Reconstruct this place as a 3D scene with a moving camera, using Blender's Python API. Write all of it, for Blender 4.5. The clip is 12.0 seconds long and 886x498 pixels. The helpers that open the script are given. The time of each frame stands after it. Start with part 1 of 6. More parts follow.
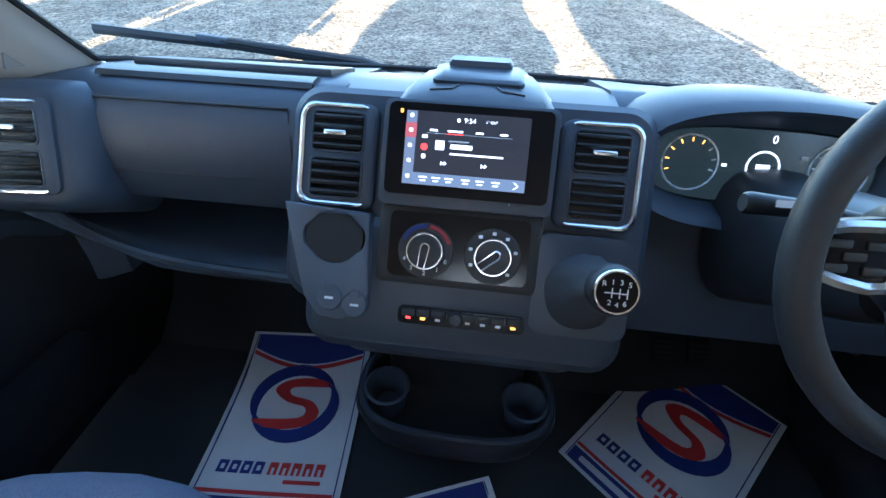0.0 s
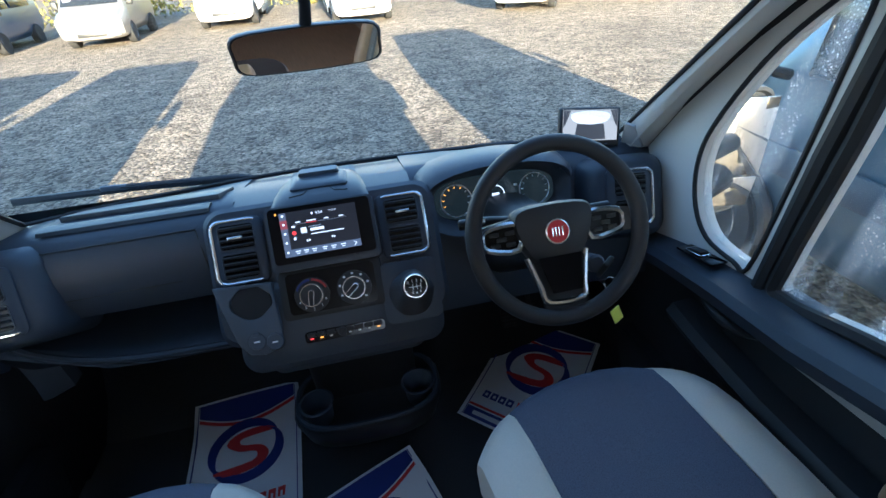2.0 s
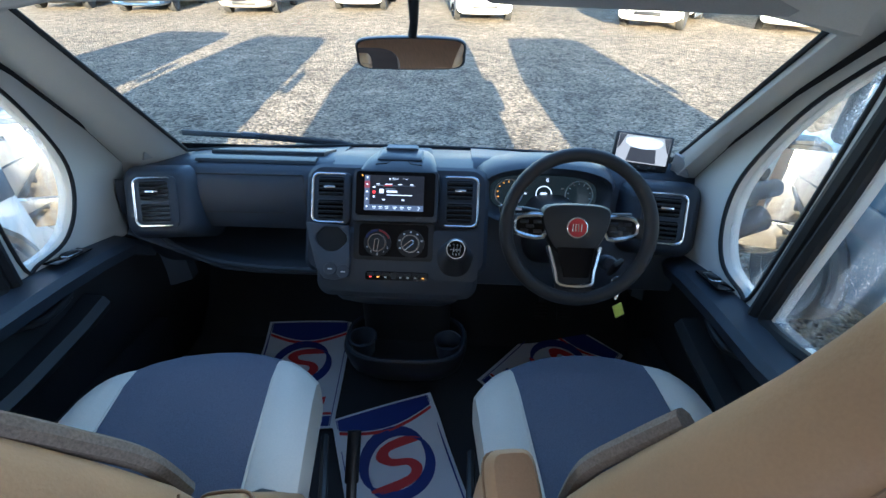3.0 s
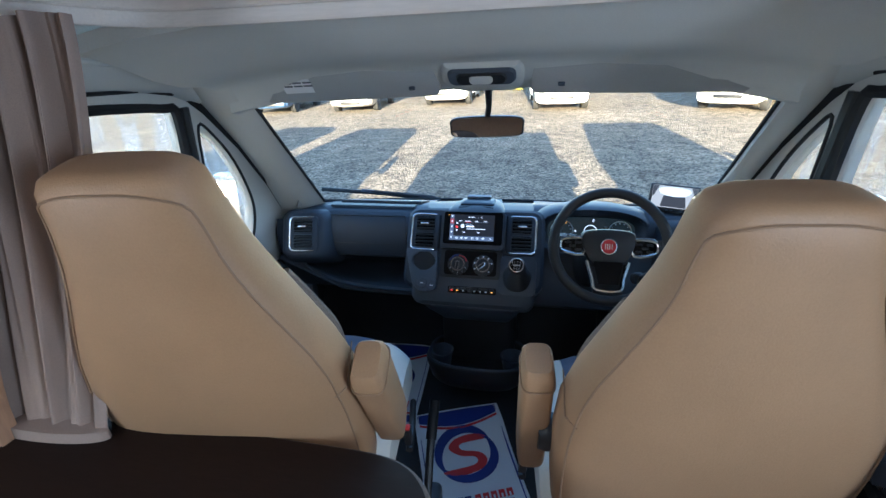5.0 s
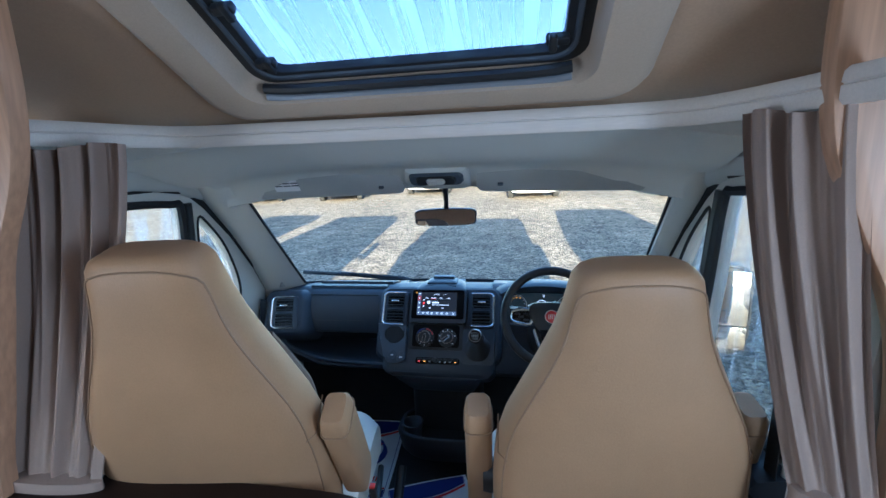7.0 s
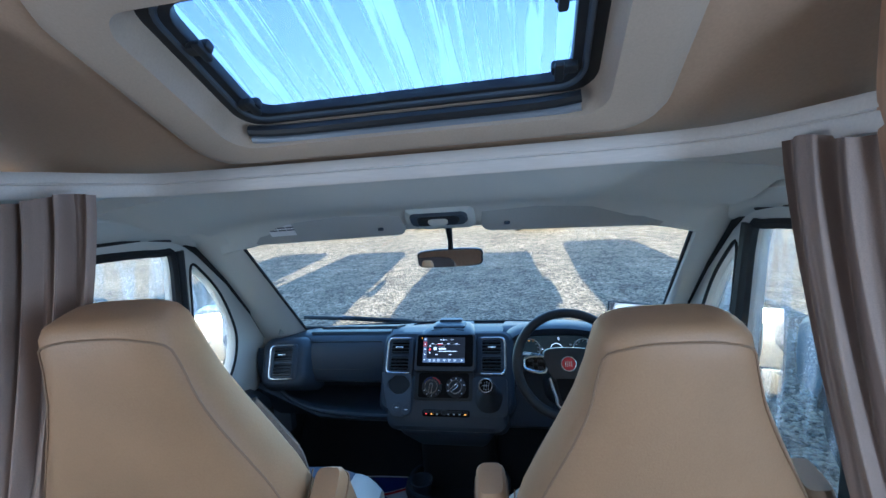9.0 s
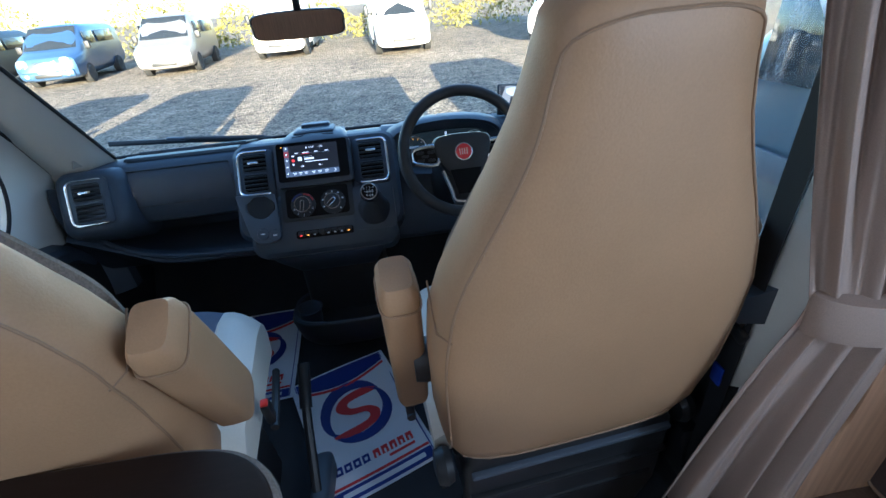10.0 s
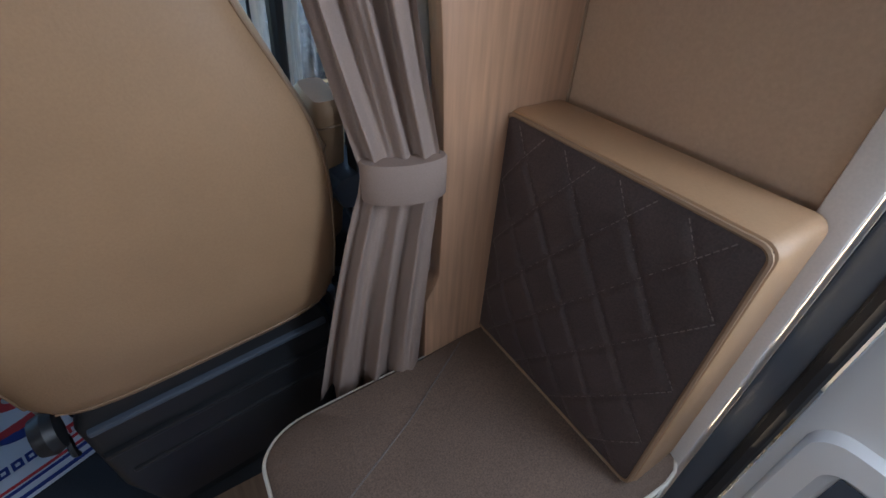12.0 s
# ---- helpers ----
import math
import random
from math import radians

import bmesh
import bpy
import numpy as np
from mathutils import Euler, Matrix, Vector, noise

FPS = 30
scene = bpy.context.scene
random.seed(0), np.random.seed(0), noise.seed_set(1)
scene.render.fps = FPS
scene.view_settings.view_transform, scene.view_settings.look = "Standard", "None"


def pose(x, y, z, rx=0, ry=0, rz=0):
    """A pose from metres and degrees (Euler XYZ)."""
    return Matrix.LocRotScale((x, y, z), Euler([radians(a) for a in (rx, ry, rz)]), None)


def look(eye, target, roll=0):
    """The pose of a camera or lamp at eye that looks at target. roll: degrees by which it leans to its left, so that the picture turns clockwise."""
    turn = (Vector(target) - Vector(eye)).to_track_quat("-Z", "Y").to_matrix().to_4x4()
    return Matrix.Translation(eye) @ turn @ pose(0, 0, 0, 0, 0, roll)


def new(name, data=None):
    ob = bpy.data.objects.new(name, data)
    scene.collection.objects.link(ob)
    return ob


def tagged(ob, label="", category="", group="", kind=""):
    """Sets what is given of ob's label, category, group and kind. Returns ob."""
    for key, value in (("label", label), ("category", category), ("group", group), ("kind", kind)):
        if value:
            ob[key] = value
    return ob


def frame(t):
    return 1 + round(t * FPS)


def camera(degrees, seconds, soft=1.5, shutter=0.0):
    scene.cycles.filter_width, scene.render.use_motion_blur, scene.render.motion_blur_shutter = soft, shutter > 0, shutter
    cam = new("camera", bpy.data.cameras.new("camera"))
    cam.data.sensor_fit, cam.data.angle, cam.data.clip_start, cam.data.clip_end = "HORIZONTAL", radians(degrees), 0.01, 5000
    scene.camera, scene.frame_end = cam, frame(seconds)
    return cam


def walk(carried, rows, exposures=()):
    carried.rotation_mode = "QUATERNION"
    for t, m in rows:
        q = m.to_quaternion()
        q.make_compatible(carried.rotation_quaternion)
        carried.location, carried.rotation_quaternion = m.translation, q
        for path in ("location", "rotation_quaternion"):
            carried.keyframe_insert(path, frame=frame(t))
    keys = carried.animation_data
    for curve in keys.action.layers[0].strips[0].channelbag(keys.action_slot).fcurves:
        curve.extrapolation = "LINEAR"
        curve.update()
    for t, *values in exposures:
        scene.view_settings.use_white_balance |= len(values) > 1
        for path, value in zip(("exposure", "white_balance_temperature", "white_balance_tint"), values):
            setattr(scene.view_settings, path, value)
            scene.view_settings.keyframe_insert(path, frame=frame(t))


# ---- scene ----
cam = camera(90.4, 12.0)
PATH = [
    (0, (0.024, 0.199, 1.224), (-0.13, 1.763, -0.013), 2.1),
    (0.5, (0.003, 0.135, 1.297), (-0.192, 1.703, 0.071), -6.5),
    (1, (0.033, 0.042, 1.369), (0.066, 1.694, 0.26), -4.7),
    (1.5, (0.09, -0.045, 1.436), (0.274, 1.606, 0.322), -6.4),
    (2, (0.135, -0.179, 1.482), (0.405, 1.46, 0.369), -4.8),
    (2.5, (0.164, -0.298, 1.5), (0.391, 1.342, 0.377), 2.4),
    (3, (0.192, -0.436, 1.553), (0.137, 1.23, 0.449), 1.0),
    (3.5, (0.146, -0.468, 1.552), (-0.084, 1.204, 0.48), 2.8),
    (3.7, (0.138, -0.515, 1.553), (-0.161, 1.192, 0.549), 4.0),
    (5.3, (0.302, -0.99, 1.585), (-0.117, 0.803, 0.805), -3.1),
    (5.5, (0.322, -1.031, 1.583), (-0.092, 0.765, 0.806), -3.0),
    (6, (0.36, -1.088, 1.592), (-0.046, 0.731, 0.868), -3.2),
    (6.5, (0.374, -1.115, 1.613), (0.0, 0.769, 1.054), -2.8),
    (7, (0.388, -1.134, 1.627), (0.038, 0.788, 1.201), -2.4),
    (8.8, (0.376, -1.091, 1.64), (0.006, 0.868, 1.46), -3.7),
    (9, (0.384, -1.02, 1.638), (0.0, 0.923, 1.366), -4.1),
    (9.5, (0.356, -0.849, 1.538), (0.05, 1.003, 0.849), -4.5),
    (10, (0.318, -0.759, 1.395), (0.444, 0.972, 0.401), -5.4),
    (10.5, (0.374, -0.804, 1.339), (1.027, 0.717, 0.217), -1.5),
    (11, (0.455, -0.863, 1.347), (1.339, 0.528, 0.212), 0.3),
    (11.5, (0.532, -0.927, 1.319), (1.408, 0.403, 0.11), 1.5),
    (12, (0.674, -0.878, 1.283), (1.552, 0.424, 0.045), 2.3),
]
EXPOSURE = [(0, 4.4, 5250, 9), (0.5, 3.95, 5050, 7), (1.5, 3.4, 5150, 8), (2.5, 3.5, 5150, 8), (3.5, 3.52, 5150, 8), (5.5, 3.5, 5100, 7), (6.5, 3.45, 4850, 6), (9.5, 3.38, 4620, 5), (10.5, 3.35, 5200, 9), (11.5, 3.52, 5200, 7), (12, 3.08, 5500, 12)]
walk(cam, [(t, look(eye, target, roll)) for t, eye, target, roll in PATH], EXPOSURE)

# world, sun
SUN_UP, SUN_DX = 11.3, -0.08
world = bpy.data.worlds.new("sky")
scene.world = world
world.use_nodes = True
wn = world.node_tree.nodes
sky = wn.new("ShaderNodeTexSky")
sky.sky_type, sky.sun_disc = "NISHITA", False
sky.sun_elevation = radians(SUN_UP)
sky.sun_rotation = radians(180 - 4.3)
wn["Background"].inputs["Strength"].default_value = 0.085
world.node_tree.links.new(sky.outputs[0], wn["Background"].inputs["Color"])
sun_data = bpy.data.lights.new("sun", "SUN")
sun_data.energy, sun_data.angle, sun_data.color = 4.2, radians(0.5), (1.0, 0.74, 0.43)
sun = new("sun", sun_data)
sun.matrix_world = look((0, 0, 0), (SUN_DX, 1, -math.tan(radians(SUN_UP))))
sun.location = (3, -30, 20)


def fill_lamp(name, place, target, width, height, watts):
    """Area lamp added as fill, in place of sky light at an opening."""
    data = bpy.data.lights.new(name, "AREA")
    data.shape, data.size, data.size_y, data.energy, data.color = "RECTANGLE", width, height, watts, (0.88, 0.95, 1.0)
    lamp = new(name, data)
    lamp.matrix_world = look(place, target)
    return lamp


# Lamps added to brighten the living area; left window and hatch are unseen.
fill_lamp("entrance_fill", (1.34, -1.2, 1.38), (0.0, -1.0, 0.9), 0.44, 0.7, 1.25)
fill_lamp("window_fill", (-1.13, -1.5, 1.25), (0.0, -1.4, 1.1), 0.95, 0.5, 0.75)
fill_lamp("hatch_fill", (0.1, -2.2, 2.03), (0.1, -2.1, 0.0), 0.66, 0.46, 0.65)


# ---- materials ----
def mat(name, color, rough=0.5, metal=0.0, grain=0.0, scale=60.0, bump=0.0, stain=0.0, stain_scale=4.0, coat=0.0,
        stretch=(1, 1, 1), spec=0.5, glow=0.0, vary=0.0):
    m = bpy.data.materials.new(name)
    m.use_nodes = True
    nt = m.node_tree
    b = nt.nodes["Principled BSDF"]
    b.inputs["Roughness"].default_value = rough
    b.inputs["Metallic"].default_value = metal
    b.inputs["Coat Weight"].default_value = coat
    b.inputs["Specular IOR Level"].default_value = spec
    co = nt.nodes.new("ShaderNodeTexCoord")
    mp = nt.nodes.new("ShaderNodeMapping")
    mp.inputs["Scale"].default_value = stretch
    nt.links.new(co.outputs["Object"], mp.inputs["Vector"])
    n1 = nt.nodes.new("ShaderNodeTexNoise")
    n1.inputs["Scale"].default_value, n1.inputs["Detail"].default_value = scale, 5
    n2 = nt.nodes.new("ShaderNodeTexNoise")
    n2.inputs["Scale"].default_value, n2.inputs["Detail"].default_value = stain_scale, 4
    nt.links.new(mp.outputs[0], n1.inputs["Vector"])
    nt.links.new(co.outputs["Object"], n2.inputs["Vector"])
    val = None
    for n, amount in ((n1, grain), (n2, stain)):
        if amount:
            r = nt.nodes.new("ShaderNodeMapRange")
            r.inputs["From Min"].default_value, r.inputs["From Max"].default_value = 0.25, 0.75
            r.inputs["To Min"].default_value, r.inputs["To Max"].default_value = 1 - amount, 1 + amount
            nt.links.new(n.outputs["Fac"], r.inputs["Value"])
            if val is None:
                val = r.outputs[0]
            else:
                mu = nt.nodes.new("ShaderNodeMath")
                mu.operation = "MULTIPLY"
                nt.links.new(val, mu.inputs[0])
                nt.links.new(r.outputs[0], mu.inputs[1])
                val = mu.outputs[0]
    if vary:
        info = nt.nodes.new("ShaderNodeObjectInfo")
        r = nt.nodes.new("ShaderNodeMapRange")
        r.inputs["To Min"].default_value, r.inputs["To Max"].default_value = 1 - vary, 1 + vary
        nt.links.new(info.outputs["Random"], r.inputs["Value"])
        if val is None:
            val = r.outputs[0]
        else:
            mu = nt.nodes.new("ShaderNodeMath")
            mu.operation = "MULTIPLY"
            nt.links.new(val, mu.inputs[0])
            nt.links.new(r.outputs[0], mu.inputs[1])
            val = mu.outputs[0]
    if val is None:
        b.inputs["Base Color"].default_value = (*color, 1)
    else:
        sc = nt.nodes.new("ShaderNodeVectorMath")
        sc.operation = "SCALE"
        sc.inputs[0].default_value = color
        nt.links.new(val, sc.inputs["Scale"])
        nt.links.new(sc.outputs[0], b.inputs["Base Color"])
    if bump:
        bp = nt.nodes.new("ShaderNodeBump")
        bp.inputs["Strength"].default_value, bp.inputs["Distance"].default_value = bump, 0.002
        nt.links.new(n1.outputs["Fac"], bp.inputs["Height"])
        nt.links.new(bp.outputs[0], b.inputs["Normal"])
    if stain:
        rr = nt.nodes.new("ShaderNodeMapRange")
        rr.inputs["To Min"].default_value, rr.inputs["To Max"].default_value = max(0.02, rough - 0.12), min(1, rough + 0.12)
        nt.links.new(n2.outputs["Fac"], rr.inputs["Value"])
        nt.links.new(rr.outputs[0], b.inputs["Roughness"])
    if glow:
        b.inputs["Base Color"].default_value = [0.06 * c for c in color] + [1]
        b.inputs["Emission Color"].default_value = (*color, 1)
        b.inputs["Emission Strength"].default_value = glow
    return m


def glass_mat(name, tint, rough=0.0, drops=0.0):
    """Clear pane: mostly see-through with a mirror gloss; drops adds a thin film of wet mist."""
    m = bpy.data.materials.new(name)
    m.use_nodes = True
    nt = m.node_tree
    nt.nodes.remove(nt.nodes["Principled BSDF"])
    out = nt.nodes["Material Output"]
    tr = nt.nodes.new("ShaderNodeBsdfTransparent")
    tr.inputs["Color"].default_value = (*tint, 1)
    gl = nt.nodes.new("ShaderNodeBsdfGlossy")
    gl.inputs["Roughness"].default_value = rough
    lw = nt.nodes.new("ShaderNodeLayerWeight")
    lw.inputs["Blend"].default_value = 0.5
    fr = nt.nodes.new("ShaderNodeMath")
    fr.operation = "POWER"
    fr.inputs[1].default_value = 4.0
    nt.links.new(lw.outputs["Facing"], fr.inputs[0])
    mix = nt.nodes.new("ShaderNodeMixShader")
    nt.links.new(fr.outputs[0], mix.inputs[0])
    nt.links.new(tr.outputs[0], mix.inputs[1])
    nt.links.new(gl.outputs[0], mix.inputs[2])
    last = mix
    if drops:
        co = nt.nodes.new("ShaderNodeTexCoord")
        n = nt.nodes.new("ShaderNodeTexNoise")
        n.inputs["Scale"].default_value, n.inputs["Detail"].default_value = 7.0, 7
        runs = nt.nodes.new("ShaderNodeMapping")
        runs.inputs["Scale"].default_value = (1.0, 3.2, 0.55)
        nt.links.new(co.outputs["Object"], runs.inputs["Vector"])
        n3 = nt.nodes.new("ShaderNodeTexVoronoi")
        n3.inputs["Scale"].default_value = 130
        nt.links.new(runs.outputs[0], n.inputs["Vector"])
        nt.links.new(co.outputs["Object"], n3.inputs["Vector"])
        r = nt.nodes.new("ShaderNodeMapRange")
        r.inputs["From Min"].default_value, r.inputs["From Max"].default_value = 0.47, 0.66
        r.inputs["To Min"].default_value = 0.06
        r.inputs["To Max"].default_value = drops
        nt.links.new(n.outputs["Fac"], r.inputs["Value"])
        r3 = nt.nodes.new("ShaderNodeMapRange")
        r3.inputs["From Min"].default_value, r3.inputs["From Max"].default_value = 0.0, 0.3
        r3.inputs["To Min"].default_value, r3.inputs["To Max"].default_value = 1.6, 0.4
        nt.links.new(n3.outputs["Distance"], r3.inputs["Value"])
        mu = nt.nodes.new("ShaderNodeMath")
        mu.operation, mu.use_clamp = "MULTIPLY", True
        nt.links.new(r.outputs[0], mu.inputs[0])
        nt.links.new(r3.outputs[0], mu.inputs[1])
        tl = nt.nodes.new("ShaderNodeBsdfTranslucent")
        tl.inputs["Color"].default_value = (0.9, 0.93, 0.95, 1)
        mix2 = nt.nodes.new("ShaderNodeMixShader")
        nt.links.new(mu.outputs[0], mix2.inputs[0])
        nt.links.new(mix.outputs[0], mix2.inputs[1])
        nt.links.new(tl.outputs[0], mix2.inputs[2])
        last = mix2
    nt.links.new(last.outputs[0], out.inputs["Surface"])
    return m


def streak_glass():
    """Wet roof pane: a clear tinted sheet with pale runs of condensation down its slope."""
    m = glass_mat("roof_glass", (0.50, 0.50, 0.60))
    nt = m.node_tree
    out = nt.nodes["Material Output"]
    base = out.inputs["Surface"].links[0].from_socket
    co = nt.nodes.new("ShaderNodeTexCoord")
    best = None
    for turn, sc in ((4, 34.0), (-18, 22.0), (27, 18.0), (-5, 60.0)):
        mp = nt.nodes.new("ShaderNodeMapping")
        mp.inputs["Rotation"].default_value = (0, 0, radians(turn))
        mp.inputs["Scale"].default_value = (sc, 1.3, 1.3)
        nt.links.new(co.outputs["Object"], mp.inputs["Vector"])
        n = nt.nodes.new("ShaderNodeTexNoise")
        n.inputs["Scale"].default_value, n.inputs["Detail"].default_value = 1.0, 3
        nt.links.new(mp.outputs[0], n.inputs["Vector"])
        r = nt.nodes.new("ShaderNodeMapRange")
        r.inputs["From Min"].default_value, r.inputs["From Max"].default_value = 0.575, 0.605
        nt.links.new(n.outputs["Fac"], r.inputs["Value"])
        if best is None:
            best = r.outputs[0]
        else:
            mx = nt.nodes.new("ShaderNodeMath")
            mx.operation = "MAXIMUM"
            nt.links.new(best, mx.inputs[0])
            nt.links.new(r.outputs[0], mx.inputs[1])
            best = mx.outputs[0]
    sc = nt.nodes.new("ShaderNodeMapRange")
    sc.inputs["To Min"].default_value, sc.inputs["To Max"].default_value = 0.13, 0.8
    nt.links.new(best, sc.inputs["Value"])
    tl = nt.nodes.new("ShaderNodeBsdfTranslucent")
    tl.inputs["Color"].default_value = (0.85, 0.92, 0.97, 1)
    mix = nt.nodes.new("ShaderNodeMixShader")
    nt.links.new(sc.outputs[0], mix.inputs[0])
    nt.links.new(base, mix.inputs[1])
    nt.links.new(tl.outputs[0], mix.inputs[2])
    nt.links.new(mix.outputs[0], out.inputs["Surface"])
    return m


def wood_mat(name, color, axis):
    """Straight-grained veneer, with the grain along one axis."""
    st = [14.0, 14.0, 14.0]
    st[axis] = 0.7
    return mat(name, color, rough=0.42, grain=0.22, scale=6, bump=0.05, stain=0.1, stain_scale=2.0, stretch=st)


def gravel_mat():
    m = mat("gravel", (0.180, 0.152, 0.116), rough=0.95, grain=0.4, scale=3.0, stain=0.22, stain_scale=0.35, spec=0.2)
    nt = m.node_tree
    b = nt.nodes["Principled BSDF"]
    co = nt.nodes["Texture Coordinate"]
    v = nt.nodes.new("ShaderNodeTexVoronoi")
    v.inputs["Scale"].default_value = 26
    nt.links.new(co.outputs["Object"], v.inputs["Vector"])
    bp = nt.nodes.new("ShaderNodeBump")
    bp.invert = True
    bp.inputs["Strength"].default_value, bp.inputs["Distance"].default_value = 1.0, 0.035
    nt.links.new(v.outputs["Distance"], bp.inputs["Height"])
    nt.links.new(bp.outputs[0], b.inputs["Normal"])
    old = b.inputs["Base Color"].links[0].from_socket
    sep = nt.nodes.new("ShaderNodeSeparateColor")
    nt.links.new(v.outputs["Color"], sep.inputs[0])
    r = nt.nodes.new("ShaderNodeMapRange")
    r.inputs["To Min"].default_value, r.inputs["To Max"].default_value = 0.35, 1.75
    nt.links.new(sep.outputs[0], r.inputs["Value"])
    sc = nt.nodes.new("ShaderNodeVectorMath")
    sc.operation = "SCALE"
    nt.links.new(old, sc.inputs[0])
    nt.links.new(r.outputs[0], sc.inputs["Scale"])
    nt.links.new(sc.outputs[0], b.inputs["Base Color"])
    return m


DASH = mat("dash_plastic", (0.036, 0.046, 0.064), rough=0.5, grain=0.08, scale=400, bump=0.12, stain=0.1, stain_scale=3)
DASH2 = mat("dash_plastic_pale", (0.038, 0.047, 0.062), rough=0.44, grain=0.06, scale=400, bump=0.1, stain=0.08)
BLACK = mat("black_plastic", (0.016, 0.017, 0.019), rough=0.45, grain=0.05, scale=200, bump=0.05)
PIANO = mat("piano_black", (0.006, 0.006, 0.007), rough=0.16, spec=0.2)
RUBBER = mat("rubber", (0.012, 0.012, 0.013), rough=0.75, stain=0.1)
CHROME = mat("satin_chrome", (0.75, 0.77, 0.8), rough=0.22, metal=1.0, stain=0.04)
GAITER = mat("gaiter_leather", (0.045, 0.046, 0.050), rough=0.6, grain=0.1, scale=200, bump=0.3)
LEATHER_W = mat("wheel_leather", (0.022, 0.022, 0.024), rough=0.5, grain=0.06, scale=350, bump=0.2)
LINING = mat("roof_lining", (0.60, 0.60, 0.57), rough=0.85, grain=0.04, scale=300, bump=0.08, stain=0.04)
VISOR = mat("visor_fabric", (0.40, 0.405, 0.40), rough=0.9, grain=0.06, scale=300, bump=0.1, stain=0.05)
PILLAR = mat("pillar_plastic", (0.60, 0.59, 0.55), rough=0.6, grain=0.03, scale=350, bump=0.08, stain=0.04)
BEIGE = mat("beige_leather", (0.355, 0.218, 0.116), rough=0.52, grain=0.05, scale=260, bump=0.25, stain=0.09, stain_scale=6)
PIPING = mat("beige_piping", (0.26, 0.165, 0.095), rough=0.55)
CREAM = mat("cream_leather", (0.68, 0.63, 0.54), rough=0.5, grain=0.04, scale=260, bump=0.15, stain=0.05)
WEAVE = mat("grey_weave", (0.110, 0.118, 0.160), rough=0.9, grain=0.25, scale=420, bump=0.35, stain=0.06)
KNIT = mat("brown_knit", (0.17, 0.14, 0.12), rough=0.95, grain=0.3, scale=300, bump=0.4)
BROWN = mat("brown_leather", (0.066, 0.046, 0.042), rough=0.55, grain=0.35, scale=330, bump=0.55, stain=0.18, stain_scale=9)
TAUPE = mat("taupe_fabric", (0.145, 0.098, 0.070), rough=0.85, grain=0.32, scale=330, bump=0.5, stain=0.14, stain_scale=7)
CURTAIN = mat("curtain_cloth", (0.30, 0.225, 0.185), rough=0.85, grain=0.1, scale=500, bump=0.2, stain=0.06)
WALL = mat("wall_vinyl", (0.45, 0.31, 0.20), rough=0.7, grain=0.06, scale=180, bump=0.15, stain=0.05)
WALLB = mat("wall_vinyl_pale", (0.46, 0.37, 0.28), rough=0.7, grain=0.05, scale=220, bump=0.12, stain=0.05)
WOOD = wood_mat("oak_veneer", (0.46, 0.275, 0.165), 2)
WOODF = wood_mat("floor_vinyl", (0.30, 0.20, 0.13), 1)
TABLE = mat("table_top", (0.020, 0.011, 0.008), rough=0.6, spec=0.15, grain=0.12, scale=30, bump=0.03, stain=0.12, stretch=(1, 8, 8))
CARPET = mat("cab_mat", (0.028, 0.030, 0.034), rough=0.85, grain=0.3, scale=300, bump=0.4)
PAPER = mat("paper", (0.78, 0.78, 0.80), rough=0.7, stain=0.05, stain_scale=7)
NAVY = mat("ink_navy", (0.02, 0.035, 0.22), rough=0.6)
RED = mat("ink_red", (0.62, 0.035, 0.035), rough=0.6)
WHITE = mat("white_gelcoat", (0.80, 0.80, 0.79), rough=0.25, coat=0.3, stain=0.05, stain_scale=1.5)
SILVER = mat("silver_paint", (0.36, 0.35, 0.34), rough=0.3, metal=0.6, coat=0.4)
BLUE = mat("blue_paint", (0.05, 0.10, 0.20), rough=0.3, metal=0.4, coat=0.4)
GREYV = mat("grey_paint", (0.10, 0.15, 0.20), rough=0.3, metal=0.5, coat=0.4)
DARKGLASS = mat("dark_window", (0.02, 0.024, 0.028), rough=0.06, coat=0.2)
TYRE = mat("tyre", (0.02, 0.02, 0.02), rough=0.85, grain=0.2, scale=60, bump=0.2)
LAMP = mat("lamp_lens", (0.7, 0.72, 0.74), rough=0.1, metal=0.5)
GLASS = glass_mat("windscreen_glass", (0.93, 0.96, 0.95))
WETGLASS = glass_mat("wet_glass", (0.92, 0.95, 0.95), drops=0.6)
ROOFGLASS = streak_glass()
MIRROR = mat("mirror", (0.9, 0.9, 0.9), rough=0.0, metal=1.0)
TRIMW = mat("trim_vinyl", (0.66, 0.61, 0.56), rough=0.5, grain=0.06, scale=20, stain=0.05, stretch=(1, 12, 12))
INK = mat("white_print", (0.85, 0.87, 0.9), rough=0.5)
LEAF = mat("hedge_leaf", (0.20, 0.18, 0.035), rough=0.7, vary=0.3, grain=0.4, scale=3)
BARK = mat("hedge_stem", (0.12, 0.09, 0.06), rough=0.9, grain=0.3, scale=20)
GRAVEL = gravel_mat()
SCREEN = mat("screen_dark", (0.02, 0.022, 0.03), rough=0.12, coat=0.2, glow=0.09)
SCREENB = mat("screen_bar", (0.10, 0.12, 0.17), rough=0.15, glow=0.13)
GLOWW = mat("screen_white", (0.85, 0.9, 1.0), rough=0.3, glow=0.13)
GLOWR = mat("screen_red", (0.8, 0.05, 0.05), rough=0.3, glow=0.16)
GLOWO = mat("screen_amber", (1.0, 0.4, 0.06), rough=0.3, glow=0.16)
TEAL = mat("cluster_face", (0.02, 0.03, 0.034), rough=0.14, spec=0.3, glow=0.06)
VIEWG = mat("monitor_ground", (0.42, 0.40, 0.38), rough=0.3, glow=0.14)
